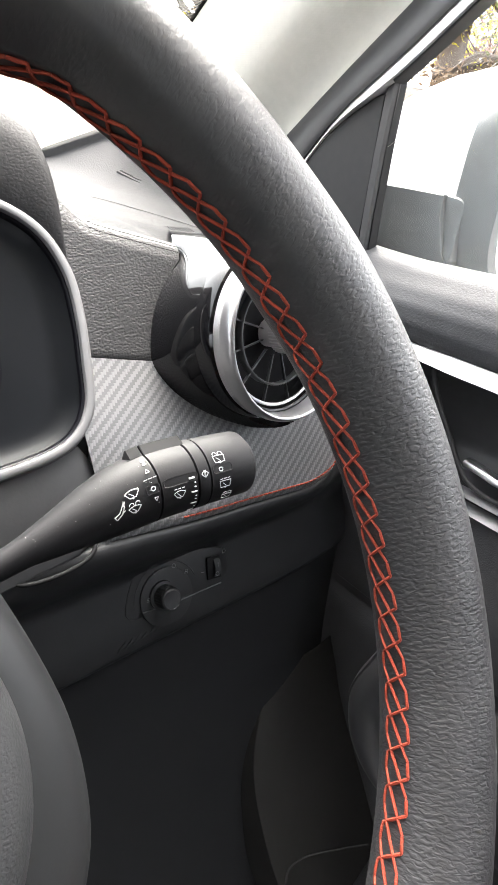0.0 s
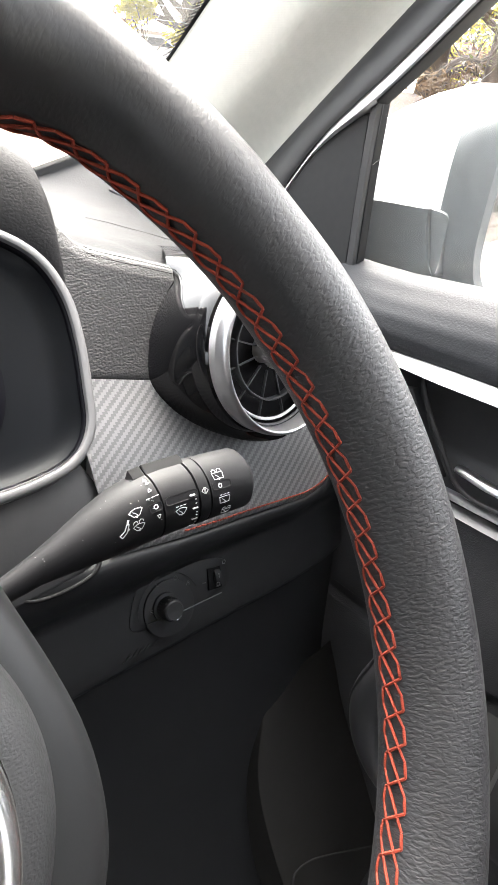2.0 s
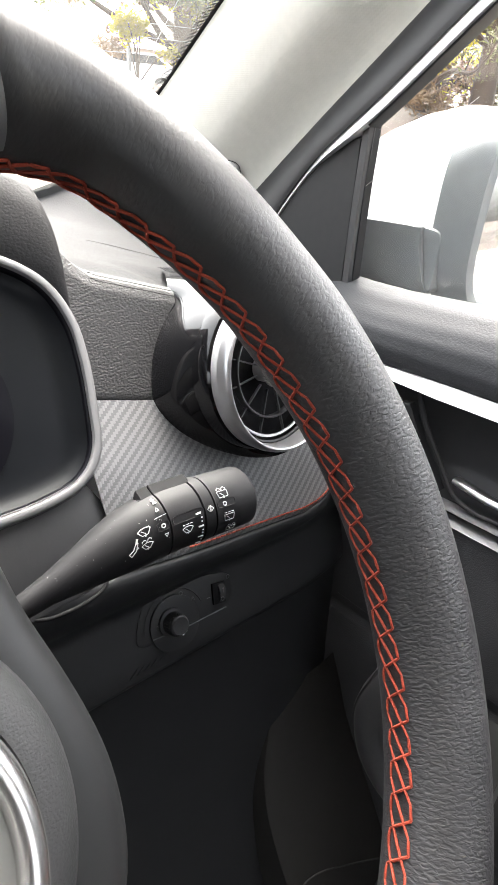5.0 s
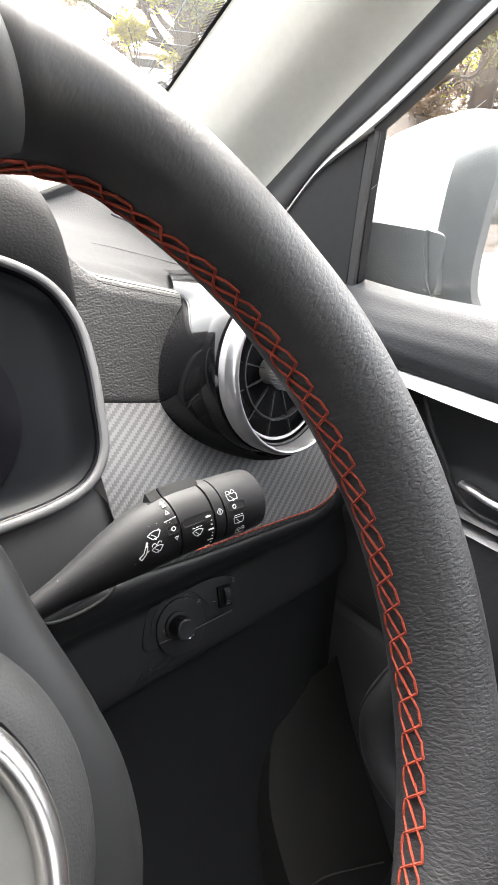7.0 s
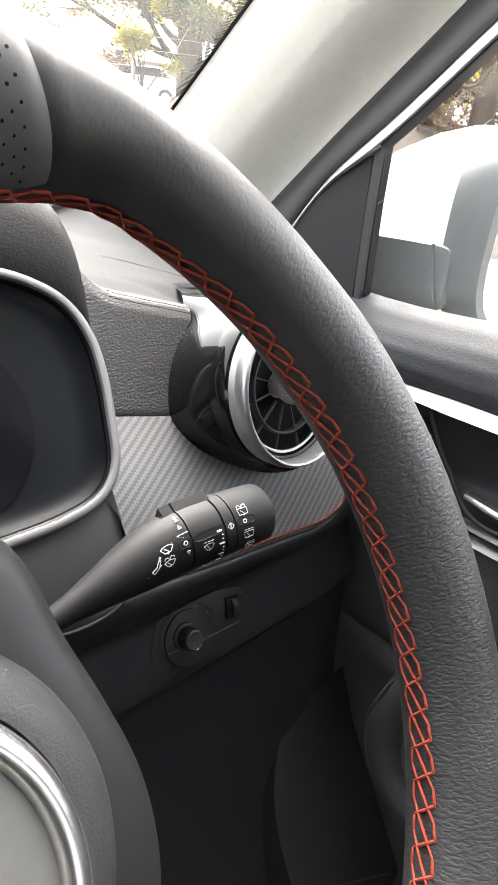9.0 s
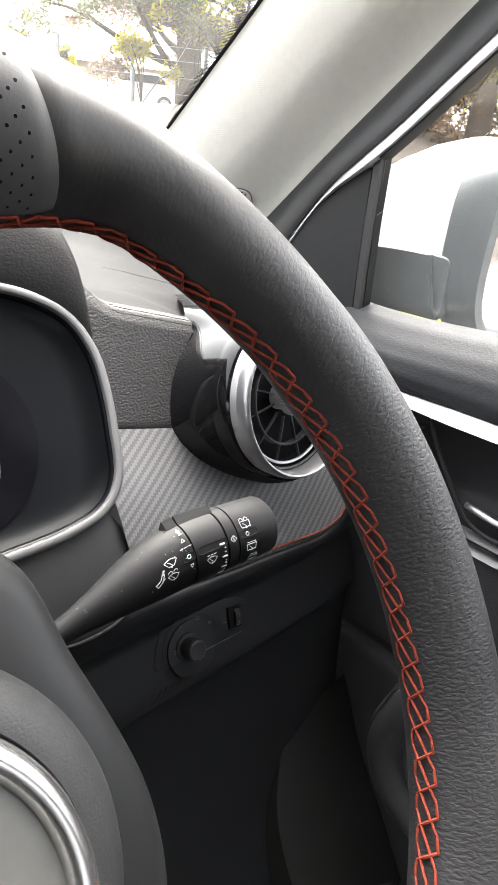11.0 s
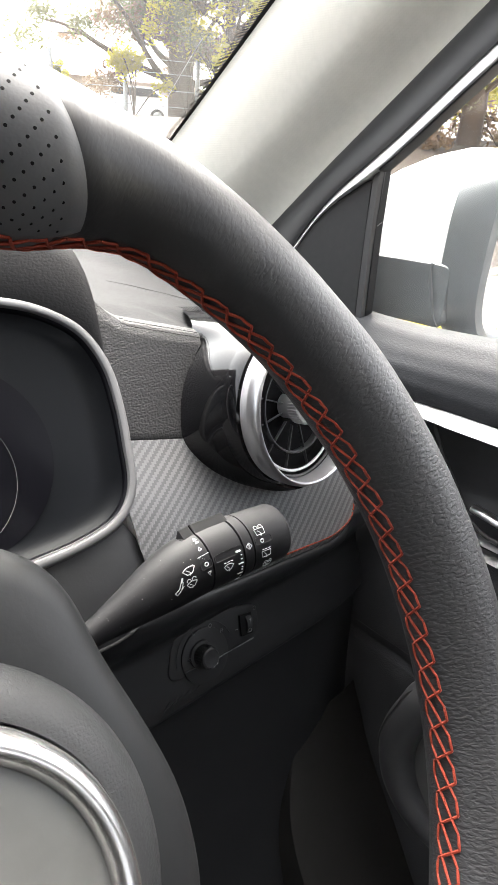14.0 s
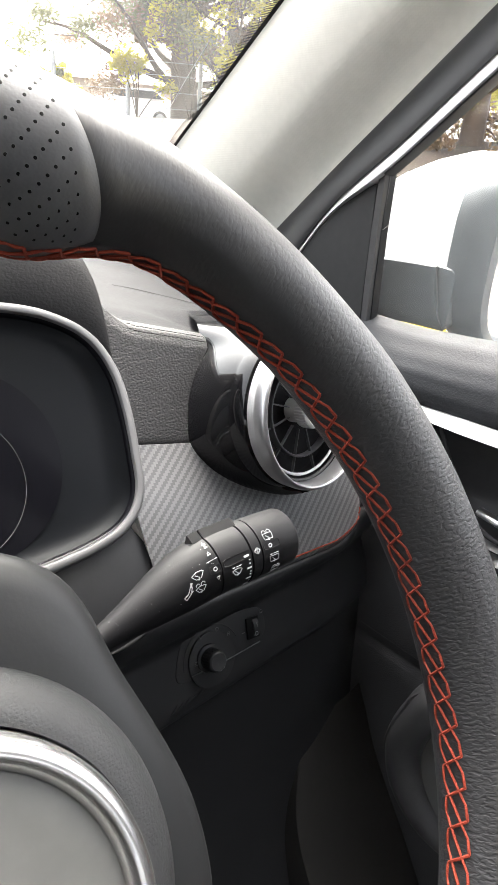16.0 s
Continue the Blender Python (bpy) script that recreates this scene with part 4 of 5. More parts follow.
part("guide_ring", turned([(0.0248, -0.0078), (0.0251, -0.0072), (0.0257, -0.0072), (0.0260, -0.0078), (0.0258, -0.012), (0.0250, -0.012)], 64, loop=True), SOFT_BLACK, vent, "thin black guide ring")
fin = None
for k in range(12):
    a = 2 * math.pi * (k + 0.35) / 12
    if fin is None:
        fin = part("fin", block(0.0105, 0.0362, -0.0003, 0.0003, -0.0105, -0.0088, 0.0001), SOFT_BLACK, vent, "black radial fin")
        f = fin
    else:
        f = fin.copy()
        scene.collection.objects.link(f)
    f.matrix_basis = Matrix.Rotation(a, 4, "Z")
part("hub_knob", turned([(0.0070, -0.016), (0.0072, -0.0075), (0.0090, -0.0070), (0.0092, -0.001), (0.0090, 0.0012), (0.0082, 0.0022), (0.0074, 0.0020), (0.0068, 0.0004), (0.0, -0.0010)], 40), KNOB_SILVER, vent, "silver centre knob")
bm = bmesh.new()
for k in range(36):
    m = Matrix.Rotation(2 * math.pi * k / 36, 4, "Z")
    tube([m @ Vector((0.0092, 0, -0.0065)), m @ Vector((0.0094, 0, 0.0))], 0.00032, 4, bm)
part("knob_ribs", bm, KNOB_SILVER, vent)
part("knob_face", turned([(0.0066, -0.0004), (0.0060, 0.0002), (0.0030, 0.0006), (0.0, 0.0008)], 32), GLOSS_BLACK, vent, "glossy black knob centre")
# two crescent louvres low in the ring
for r, z, mat in ((0.0335, -0.0080, STRIP_SILVER), (0.0366, -0.0070, SOFT_BLACK)):
    pts = [Vector((r * math.sin(radians(t)), -r * math.cos(radians(t)) - 0.002, z)) for t in range(-75, 76, 6)]
    part("crescent", tube(pts, [0.0003 + 0.0006 * math.cos(radians(t * 1.15)) for t in range(-75, 76, 6)], 8), mat, vent, "crescent louvre")

# glossy pod flaring from the collar to its opening in the dash
POD_EDGE = curve([(0.2561, 0.1712, -0.2050), (0.2313, 0.1573, -0.1720), (0.2150, 0.1474, -0.1500), (0.2089, 0.1386, -0.1405), (0.2058, 0.1293, -0.1345), (0.1976, 0.1217, -0.1335), (0.1902, 0.1137, -0.1335), (0.1818, 0.1007, -0.1340), (0.1755, 0.0820, -0.1345), (0.1780, 0.0694, -0.1340), (0.1860, 0.0580, -0.134), (0.2024, 0.0462, -0.134), (0.2260, 0.0348, -0.134), (0.2533, 0.0314, -0.134), (0.2780, 0.0420, -0.137), (0.2900, 0.0650, -0.140), (0.2960, 0.1000, -0.152), (0.2990, 0.1300, -0.180), (0.2920, 0.1560, -0.204)], 6, closed=True)
TO_VENT = VENT.inverted() @ TILTED
POD_EDGE = [p + Vector((0.0, 0.0, -0.0035 * smooth01((p.z + 0.150) / 0.010) * smooth01((0.215 - p.x) / 0.01))) for p in POD_EDGE]
edge_ring = [TO_VENT @ p for p in POD_EDGE]
n_edge = len(edge_ring)
turn = [math.atan2(p.y, p.x) for p in edge_ring]
for i in range(1, n_edge):
    while turn[i] - turn[i - 1] > math.pi:
        turn[i] -= 2 * math.pi
    while turn[i] - turn[i - 1] < -math.pi:
        turn[i] += 2 * math.pi
whole = 2 * math.pi * (1 if turn[-1] > turn[0] else -1)
for _ in range(60):
    turn = [(turn[i] * 2 + (turn[i - 1] if i else turn[-1] - whole) + (turn[i + 1] if i + 1 < n_edge else turn[0] + whole)) / 4 for i in range(n_edge)]
rings = [[p + (TO_VENT.to_3x3() @ Vector((0, 0, -0.014 if q.z > -0.144 else -0.0005))) for p, q in zip(edge_ring, POD_EDGE)]]
for k in range(17):
    t = k / 16
    soft = smoothed(edge_ring, int(40 * t))
    ring = []
    for p, a in zip(soft, turn):
        q = Vector((0.0436 * math.cos(a), 0.0436 * math.sin(a), -0.0200))
        out = Vector((math.cos(a), math.sin(a), 0.6))
        ring.append(p.lerp(q, t) + out * (0.0012 * math.sin(math.pi * t)))
    rings.append(ring)
part("pod", loft(rings, cap=False), GLOSS_BLACK, vent, "glossy black vent pod")

# ---------------------------------------------------------------- light switch panel
SW = Matrix.Translation(TILTED @ Vector((0.1715, -0.036, -0.1692))) @ TILTED.to_3x3().to_4x4() @ pose(0, 0, 0, 8, 0, -8)
lights = base("light_switch_panel", SW, "black headlight switch panel with a rotary knob", "switch panel")
part("switch_plate", plate([tuple(p)[:2] for p in curve([(-0.027, -0.006, 0), (-0.021, 0.010, 0), (-0.008, 0.0165, 0), (0.012, 0.0165, 0), (0.032, 0.0150, 0), (0.038, 0.010, 0), (0.036, -0.003, 0), (0.015, -0.0085, 0), (-0.012, -0.0120, 0), (-0.024, -0.0125, 0)], 6, closed=True)], -0.012, -0.0010, 0.0010), KNEE_PLASTIC, lights)
CX, CY = -0.0030, -0.0048
part("dial", turned([(0.0160, -0.002), (0.0158, 0.0001), (0.0150, 0.0004), (0.0, 0.0004)], 64), KNEE_PLASTIC, lights).matrix_basis = pose(CX, CY, 0)
part("dial_edge", tube([(CX + 0.0195 * math.sin(radians(a)), CY + 0.0195 * math.cos(radians(a)), 0.0002) for a in range(-95, 66, 8)], 0.00024, 6), KNEE_PLASTIC, lights, "rounded edge round the dial")
knob = part("knob", turned([(0.0080, 0.0), (0.0078, 0.0014), (0.0062, 0.0018), (0.0060, 0.0080), (0.0056, 0.0096), (0.0048, 0.0102), (0.0, 0.0098)], 40), KNEE_PLASTIC, lights, "ribbed black rotary knob")
knob.matrix_basis = pose(CX - 0.0030, CY + 0.0016, 0.0004)
rib = None
for k in range(24):
    if rib is None:
        rib = part("knob_rib", block(0.0058, 0.0063, -0.00025, 0.00025, 0.0026, 0.0084, 0.0001), KNEE_PLASTIC, knob)
        r = rib
    else:
        r = rib.copy()
        scene.collection.objects.link(r)
    r.matrix_basis = Matrix.Rotation(2 * math.pi * k / 24, 4, "Z")
for a, n in ((-48, 0.0011), (-78, 0.0007), (-112, 0.0013)):
    part("knob_mark", tube([(0.0051 * math.cos(radians(a + d)), 0.0051 * math.sin(radians(a + d)), 0.0101) for d in (-n * 5000, 0, n * 5000)], 0.0003, 5), CHROME, knob, "small bright mark")
DIM_PRINT = plain("dim_print", (0.16, 0.16, 0.165), 0.6)


def switch_mark(cx, cy, lines, z=0.0011):
    bm = bmesh.new()
    for pts in lines:
        tube([(cx + px * 0.0011, cy + py * 0.0011, z) for px, py in pts], 0.00016, 4, bm)
    part("symbol", bm, DIM_PRINT, lights, "small pale light symbol")


round_mark = [(math.cos(k * math.pi / 5), math.sin(k * math.pi / 5)) for k in range(11)]
switch_mark(CX - 0.0072, CY + 0.0148, [[(-0.6, 0.8), (-0.2, -0.8), (0.8, -0.5)]])
switch_mark(CX + 0.0045, CY + 0.0160, [round_mark])
switch_mark(CX + 0.0120, CY + 0.0112, [[(-0.9, -1), (-0.2, 1), (0.8, 0.9), (0.7, -1)], [(-0.5, 0), (0.7, 0)]])
switch_mark(CX - 0.0118, CY + 0.0012, [[(0.9, 0.8), (-0.6, 0.8), (-0.9, -0.8), (0.8, -0.8)], [(-0.7, 0), (0.5, 0)]])
part("thumb_slot", block(0.0235, 0.0325, -0.002, 0.0105, -0.001, 0.0004, 0.0002), BLADE_BLACK, lights)
part("thumb_wheel", turned([(0.0, -0.002), (0.007, -0.002), (0.0072, 0), (0.007, 0.002), (0.0, 0.002)], 32), KNEE_PLASTIC, lights, "levelling thumb wheel").matrix_basis = pose(0.0295, 0.0040, -0.0045, 0, 90, 0)
switch_mark(0.0292, 0.0062, [[(-0.4, 0.7), (0.1, 1.3), (0.1, -1.3)]], 0.0030)
switch_mark(0.0282, 0.0012, [round_mark], 0.0030)
switch_mark(0.0200, 0.0033, [[(-1.0, 0), (1.0, 0)]], 0.0006)
switch_mark(0.0352, 0.0122, [[(-1, -1), (-1, 0.8), (0.3, 1.2), (0.9, 0.2), (0.1, -0.9), (-1, -0.6)]], 0.0006)
part("lower_edge", tube([(-0.0180, -0.0096, 0.0004), (0.004, -0.0086, 0.0006), (0.0320, -0.0052, 0.0004)], 0.00038, 6), GALVANISED_DARK, lights, "thin satin lower edge")

# ---------------------------------------------------------------- door
door = base("car_door", pose(0, 0, 0), "black grained car door trim with silver strips", "car door")
BELT_Z = 0.992


def door_skin(u, v):
    y = lerp(-1.05, 0.31, u)
    prof = [(0.374, 0.978), (0.372, 0.992), (0.364, 0.9945), (0.350, 0.990), (0.338, 0.980), (0.3315, 0.970), (0.330, 0.958), (0.332, 0.950), (0.336, 0.944)]
    k = v * (len(prof) - 1)
    i = min(int(k), len(prof) - 2)
    x, z = lerp(prof[i][0], prof[i + 1][0], k - i), lerp(prof[i][1], prof[i + 1][1], k - i)
    return Vector((x + 0.05 * smooth01((y - 0.12) / 0.25), y, z + 0.02 * (0.1 - y) * 0.5 - 0.0055 * smooth01((y - 0.02) / 0.15) * smooth01((z - 0.955) / 0.03)))


part("upper_pad", sheet(door_skin, 40, 32), DOOR_SKIN, door, "grained dark grey upper door pad")


def strip_at(y0, y1, z, x, h, name, lab, tip=0.03, metal=None):
    rings = []
    for k in range(25):
        y = lerp(y1, y0, k / 24)
        hh = h * (0.6 + 0.4 * smooth01((y1 - y) / tip))
        zz = z + 0.01 * (0.1 - y)
        xx = x + 0.05 * smooth01((y - 0.12) / 0.25)
        rings.append([Vector((xx + dx, y, zz + dz * hh)) for dx, dz in ((0.004, -0.5), (-0.006, -0.47), (-0.0056, -0.40), (0.0002, 0.40), (0.001, 0.47), (0.004, 0.5))])
    return part(name, loft(rings), metal or STRIP_SILVER, door, lab)


strip_at(-1.0, 0.132, 0.9436, 0.333, 0.0090, "silver_strip", "satin silver trim strip")
strip_at(-1.0, 0.085, 0.8646, 0.334, 0.0028, "silver_strip", "thin silver trim strip", metal=LOWER_SILVER)
strip_at(-1.0, 0.088, 0.8716, 0.3375, 0.0018, "silver_line", "fine silver line above the strip", 0.01)


def recess(u, v):
    y = lerp(-1.0, 0.20, u)
    prof = [(0.336, 0.938), (0.350, 0.934), (0.366, 0.925), (0.370, 0.905), (0.370, 0.885), (0.362, 0.872), (0.345, 0.866), (0.336, 0.862)]
    k = v * (len(prof) - 1)
    i = min(int(k), len(prof) - 2)
    x, z = lerp(prof[i][0], prof[i + 1][0], k - i), lerp(prof[i][1], prof[i + 1][1], k - i)
    f = smooth01((0.125 - y) / 0.035)
    return Vector((lerp(0.338, x, f) + 0.05 * smooth01((y - 0.12) / 0.25), y, z + 0.01 * (0.1 - y)))


part("handle_recess", sheet(recess, 60, 28), SOFT_BLACK, door, "black recess round the inner handle")
part("recess_frame", tube(curve([(0.338, 0.1010, 0.9345), (0.3360, 0.0987, 0.9318), (0.3355, 0.0894, 0.9161), (0.3355, 0.0778, 0.9013), (0.3355, 0.0679, 0.8879), (0.3358, 0.0583, 0.8790), (0.3362, 0.0443, 0.8755), (0.3366, 0.0280, 0.8760), (0.3370, -0.05, 0.877)], 6), 0.0016, 10), MATT_BLACK, door, "rounded frame of the handle recess")
part("lock_panel", loft([[Vector((x, lerp(y, 0.090, f), lerp(z, 0.902, f))) for y, z in ((0.1117, 0.9262), (0.1046, 0.9276), (0.1030, 0.9262), (0.0890, 0.9040), (0.0700, 0.8803), (0.0760, 0.8775), (0.0930, 0.8944))] for x, f in ((0.340, 0.0), (0.3345, 0.0), (0.3338, 0.04))]), MATT_BLACK, door, "small black lock button panel")
part("inner_handle", tube(curve([(0.348, 0.0670, 0.8848), (0.344, 0.056, 0.8856), (0.341, 0.035, 0.8856), (0.340, -0.03, 0.888), (0.345, -0.08, 0.8905)], 8), 0.0042, 12, flat=0.7), SATIN_METAL, door, "silver inner door handle")


def lower(u, v):
    y = lerp(-1.05, 0.34, u)
    prof = [(0.337, 0.8605), (0.334, 0.850), (0.332, 0.80), (0.333, 0.757), (0.338, 0.752), (0.338, 0.745), (0.334, 0.738), (0.338, 0.65), (0.345, 0.50), (0.35, 0.30)]
    k = v * (len(prof) - 1)
    i = min(int(k), len(prof) - 2)
    x, z = lerp(prof[i][0], prof[i + 1][0], k - i), lerp(prof[i][1], prof[i + 1][1], k - i)
    return Vector((x + 0.05 * smooth01((y - 0.12) / 0.25), y, z + 0.01 * (0.1 - y)))


part("lower_panel", sheet(lower, 40, 45), DOOR_PLASTIC, door, "grained black lower door panel")
# armrest front: a rounded C-shaped pull
pull = curve([(0.312, 0.017, 0.781), (0.301, 0.029, 0.785), (0.293, 0.0420, 0.775), (0.291, 0.0475, 0.758), (0.290, 0.0525, 0.738), (0.290, 0.0530, 0.7200), (0.291, 0.0460, 0.6960), (0.294, 0.0315, 0.6760), (0.300, 0.0130, 0.6620), (0.312, -0.017, 0.650)], 6)
part("armrest_pull", tube(pull, [0.010 + 0.003 * math.sin(math.pi * i / (len(pull) - 1)) for i in range(len(pull))], 24), ARMREST_SKIN, door, "rounded black armrest front")
part("armrest_piping", tube([p + Vector((-0.0088, 0.0098, 0.001)) for p in pull], 0.0009, 6), ARMREST_SKIN, door)
part("armrest_insert", sheet(lambda u, v: Vector((lerp(0.2925, 0.300, u), lerp(0.043, -0.055, u), lerp(0.680, 0.780, v))), 4, 4), EMBLEM_GREY, door, "grey armrest insert")
part("armrest", block(0.282, 0.345, -0.60, -0.03, 0.690, 0.800, 0.014), SOFT_BLACK, door)
part("window_switch", block(0.285, 0.325, -0.20, -0.04, 0.797, 0.806, 0.003), CHROME, door, "silver edged window switch panel")

# mirror sail, window channel and glass
SAIL_X = 0.362
FRAME = [(0.300, 0.980), (0.269, 1.021), (0.249, 1.046), (0.230, 1.064), (0.212, 1.0775), (0.187, 1.0955), (0.170, 1.1085), (0.153, 1.122), (0.129, 1.141), (0.06, 1.194), (-0.03, 1.258), (-0.14, 1.330), (-0.25, 1.385), (-0.45, 1.43), (-1.0, 1.44)]


def frame_x(z):
    return SAIL_X + 0.002 - 0.12 * max(0, z - 1.05)


frame_curve = curve([(frame_x(z), y, z) for y, z in FRAME], 6)
outl = [(0.196, 0.975), (0.1975, 1.03), (0.1985, 1.0775), (0.205, 1.0765), (0.212, 1.0755), (0.230, 1.0625), (0.249, 1.0445), (0.269, 1.0195), (0.290, 0.988), (0.296, 0.970)]
bm = loft([[Vector((SAIL_X + dx, y, z)) for y, z in outl] for dx in (0.010, 0.0015)] + [[Vector((SAIL_X, lerp(y, 0.225, 0.03), lerp(z, 1.02, 0.03))) for y, z in outl]])
part("sail_panel", bm, MATT_BLACK, door, "black triangular mirror sail panel", smooth=False)
part("window_channel", loft([[Vector((SAIL_X + x, y + dy, z)) for x, dy in ((0.010, 0.003), (0.002, 0.0035), (-0.001, 0.002), (-0.001, -0.003), (0.003, -0.0045), (0.010, -0.004))] for y, z in ((0.1925, 0.968), (0.1945, 1.01), (0.1955, 1.045), (0.1955, 1.0840))]), SOFT_BLACK, door, "black window channel cover")
part("channel_rubber", loft([[Vector((SAIL_X + x, y + dy, z)) for x, dy in ((0.009, 0.002), (0.003, 0.002), (0.002, -0.001), (0.009, -0.0015))] for y, z in ((0.1885, 0.968), (0.1905, 1.01), (0.1920, 1.045), (0.1922, 1.0885))]), SEAL_RUBBER, door, "black rubber run of the glass")
# upper frame: a glossy black flange with a rubber run below it


def along(points, offsets, taper=False):
    """Sweep a small section (dx, d) along the frame; d is measured square to it, downwards."""
    rings = []
    for i, p in enumerate(points):
        d = points[min(i + 1, len(points) - 1)] - points[max(i - 1, 0)]
        n = Vector((0, d.z, -d.y)).normalized()
        if n.z > 0:
            n = -n
        f = lerp(0.42, 1.0, smooth01((p.z - 1.05) / 0.045)) if taper else 1.0
        rings.append([p + Vector((dx, 0, 0)) + n * q * f for dx, q in offsets])
    return loft(rings, True, True)


part("upper_frame", along(frame_curve, [(0.008, -0.003), (0.0010, -0.0036), (-0.0004, -0.0028), (-0.0012, -0.0004), (-0.0024, 0.0022), (-0.0034, 0.0048), (-0.0036, 0.0062), (-0.0024, 0.0070), (0.008, 0.0070)], True), FRAME_PAINT, door, "white painted upper window frame")
part("frame_rubber", along(frame_curve[28:], [(0.009, 0.0060), (-0.0020, 0.0064), (-0.0026, 0.0074), (-0.0020, 0.0082), (0.001, 0.0086), (0.009, 0.0082)]), SEAL_RUBBER, door, "black rubber glass run")


def glass_front(z):
    """Front edge of the door glass: the channel below, the frame above."""
    y = 0.1915
    for (y0, z0), (y1, z1) in zip(FRAME, FRAME[1:]):
        if z0 <= z <= z1:
            y = min(y, lerp(y0, y1, (z - z0) / (z1 - z0)) - 0.006)
    return y


win = part("door_glass", sheet(lambda u, v: Vector((frame_x(lerp(0.97, 1.43, v)) + 0.008, lerp(-1.0, glass_front(lerp(0.97, 1.43, v)), u), lerp(0.97, 1.43, v))), 4, 24), WINDOW_PANE, door, "clear door window glass")
win.visible_shadow = False
part("scratch", tube([(0.3640, 0.190, 1.0483), (0.3620, 0.1656, 1.0665), (0.3600, 0.1444, 1.0816), (0.3580, 0.1188, 1.1001)], 0.00014, 5), TWEETER_GREY, win, "hair-thin pale scratch")

# ---------------------------------------------------------------- windscreen pillar
pillar = base("windscreen_pillar", pose(0, 0, 0), "pale grey cloth-covered windscreen pillar with black seal", "pillar trim")


PILLAR_CUT = 0.02


def pillar_edge(u):
    return Vector((lerp(0.3845, 0.352, u), lerp(0.385, -0.172, u), lerp(0.975, 1.42, u)))


def pillar_surface(u, v):
    """u: up along the pillar; v: from the windscreen edge to the door edge."""
    front = Vector((lerp(0.3655, 0.325, u), lerp(0.590, -0.146, u), lerp(0.985, 1.49, u)))
    p = front.lerp(pillar_edge(u), v)
    fold = 0.62
    inward = math.sin(math.pi / 2 * v / fold) if v < fold else 1 - 0.85 * smooth01((v - fold) / (1 - fold))
    p.x -= 0.020 * inward
    return p


part("pillar_cloth", sheet(pillar_surface, 60, 40), PILLAR_CLOTH, pillar, "pale grey knitted cloth cover")


def screen_edge(u):
    return Vector((lerp(0.3655, 0.325, u), lerp(0.590, -0.146, u), lerp(0.985, 1.49, u)))


def door_seal(u, v):
    """Rounded black seal between the cloth and the door frame."""
    a = pillar_edge(u) + Vector((0.002, 0, 0))
    d = pillar_edge(min(1, u + 0.01)) - pillar_edge(max(0, u - 0.01))
    n = Vector((0, d.z, -d.y)).normalized()
    n = -n if n.z > 0 else n
    q = min(frame_curve, key=lambda c: abs((c - a).dot(d.normalized())) + (0.0 if c.z < a.z else 0.02))
    p = (a - n * 0.006).lerp(q + Vector((-0.002, 0, 0)) - n * 0.001, v)
    p.x -= 0.005 * math.sin(math.pi * v) ** 0.7
    return p


part("door_seal", sheet(door_seal, 60, 14), SEAL_SATIN, pillar, "broad black door seal")
part("outer_pillar", sheet(lambda u, v: screen_edge(u).lerp(pillar_edge(u) + Vector((0.016, -0.012, -0.010)), v) + Vector((0.012, 0, 0)), 24, 6), MATT_BLACK, pillar, "dark inside of the outer pillar")
tw = base("tweeter_grille", Matrix.Translation((0.3617, 0.3382, 1.0461)) @ Vector((-0.803, -0.331, -0.495)).to_track_quat("Z", "Y").to_matrix().to_4x4(), "small grey perforated tweeter grille at the pillar foot", "speaker grille")
oval = [(0.016 * math.copysign(abs(math.cos(a)) ** 0.6, math.cos(a)), 0.008 * math.copysign(abs(math.sin(a)) ** 0.6, math.sin(a))) for a in (2 * math.pi * k / 32 for k in range(32))]
part("grille_plate", plate(oval, -0.003, 0.0016, 0.0008), TWEETER_GREY, tw)
bm = bmesh.new()
for i in range(9):
    for j in range(4):
        c = Vector((-0.012 + i * 0.003, -0.0046 + j * 0.003 + 0.0015 * (i % 2), 0))
        loft([[c + Vector((0.0009 * math.cos(q), 0.0009 * math.sin(q), z)) for q in (k * math.pi / 3 for k in range(6))] for z in (0.0012, 0.0018)], True, True, bm)
part("grille_hole", bm, MATT_BLACK, tw, "rows of small holes")["kind"] = "stuff"
part("grille_rim", tube([Vector((x * 1.06, y * 1.1, 0.0006)) for x, y in oval], 0.0004, 6, closed=True), MATT_BLACK, tw, "dark shadow gap")
# demister grille in the dash top
dg = base("demister_grille", pose(0.338, 0.446, 0.9950, 5.9, 0, 0), "pale side window demister grille in the dash top", "air grille")
part("grille_frame", plate([(-0.013, -0.026), (-0.012, 0.018), (0.014, 0.020), (0.014, -0.028)], -0.006, 0.0012, 0.0008), DASH_TOP_SKIN, dg)
for k in range(9):
    part("slat", block(-0.010, 0.011, -0.022 + k * 0.0045, -0.0195 + k * 0.0045, 0.0008, 0.0022, 0.0004, seg=1), DASH_TOP_SKIN, dg)
to_dash = TILTED.inverted()
joint = curve([(0.243, 0.352, 0.9896), (0.254, 0.337, 0.9884), (0.265, 0.318, 0.9865), (0.273, 0.297, 0.9853), (0.282, 0.272, 0.9836)], 5)
part("panel_gap", tube([to_dash @ p for p in joint], 0.0006, 6), HOLE_BLACK, dash, "fine dark joint between the pads")
for k in range(10):
    x = 0.2500 + k * 0.0019
    part("rib", tube([to_dash @ Vector(p) for p in ((x, 0.2600 - 0.0006 * k, 0.9838), (x + 0.001, 0.2705 - 0.0006 * k, 0.9848))], 0.0006, 5), DASH_TOP_SKIN, dash)

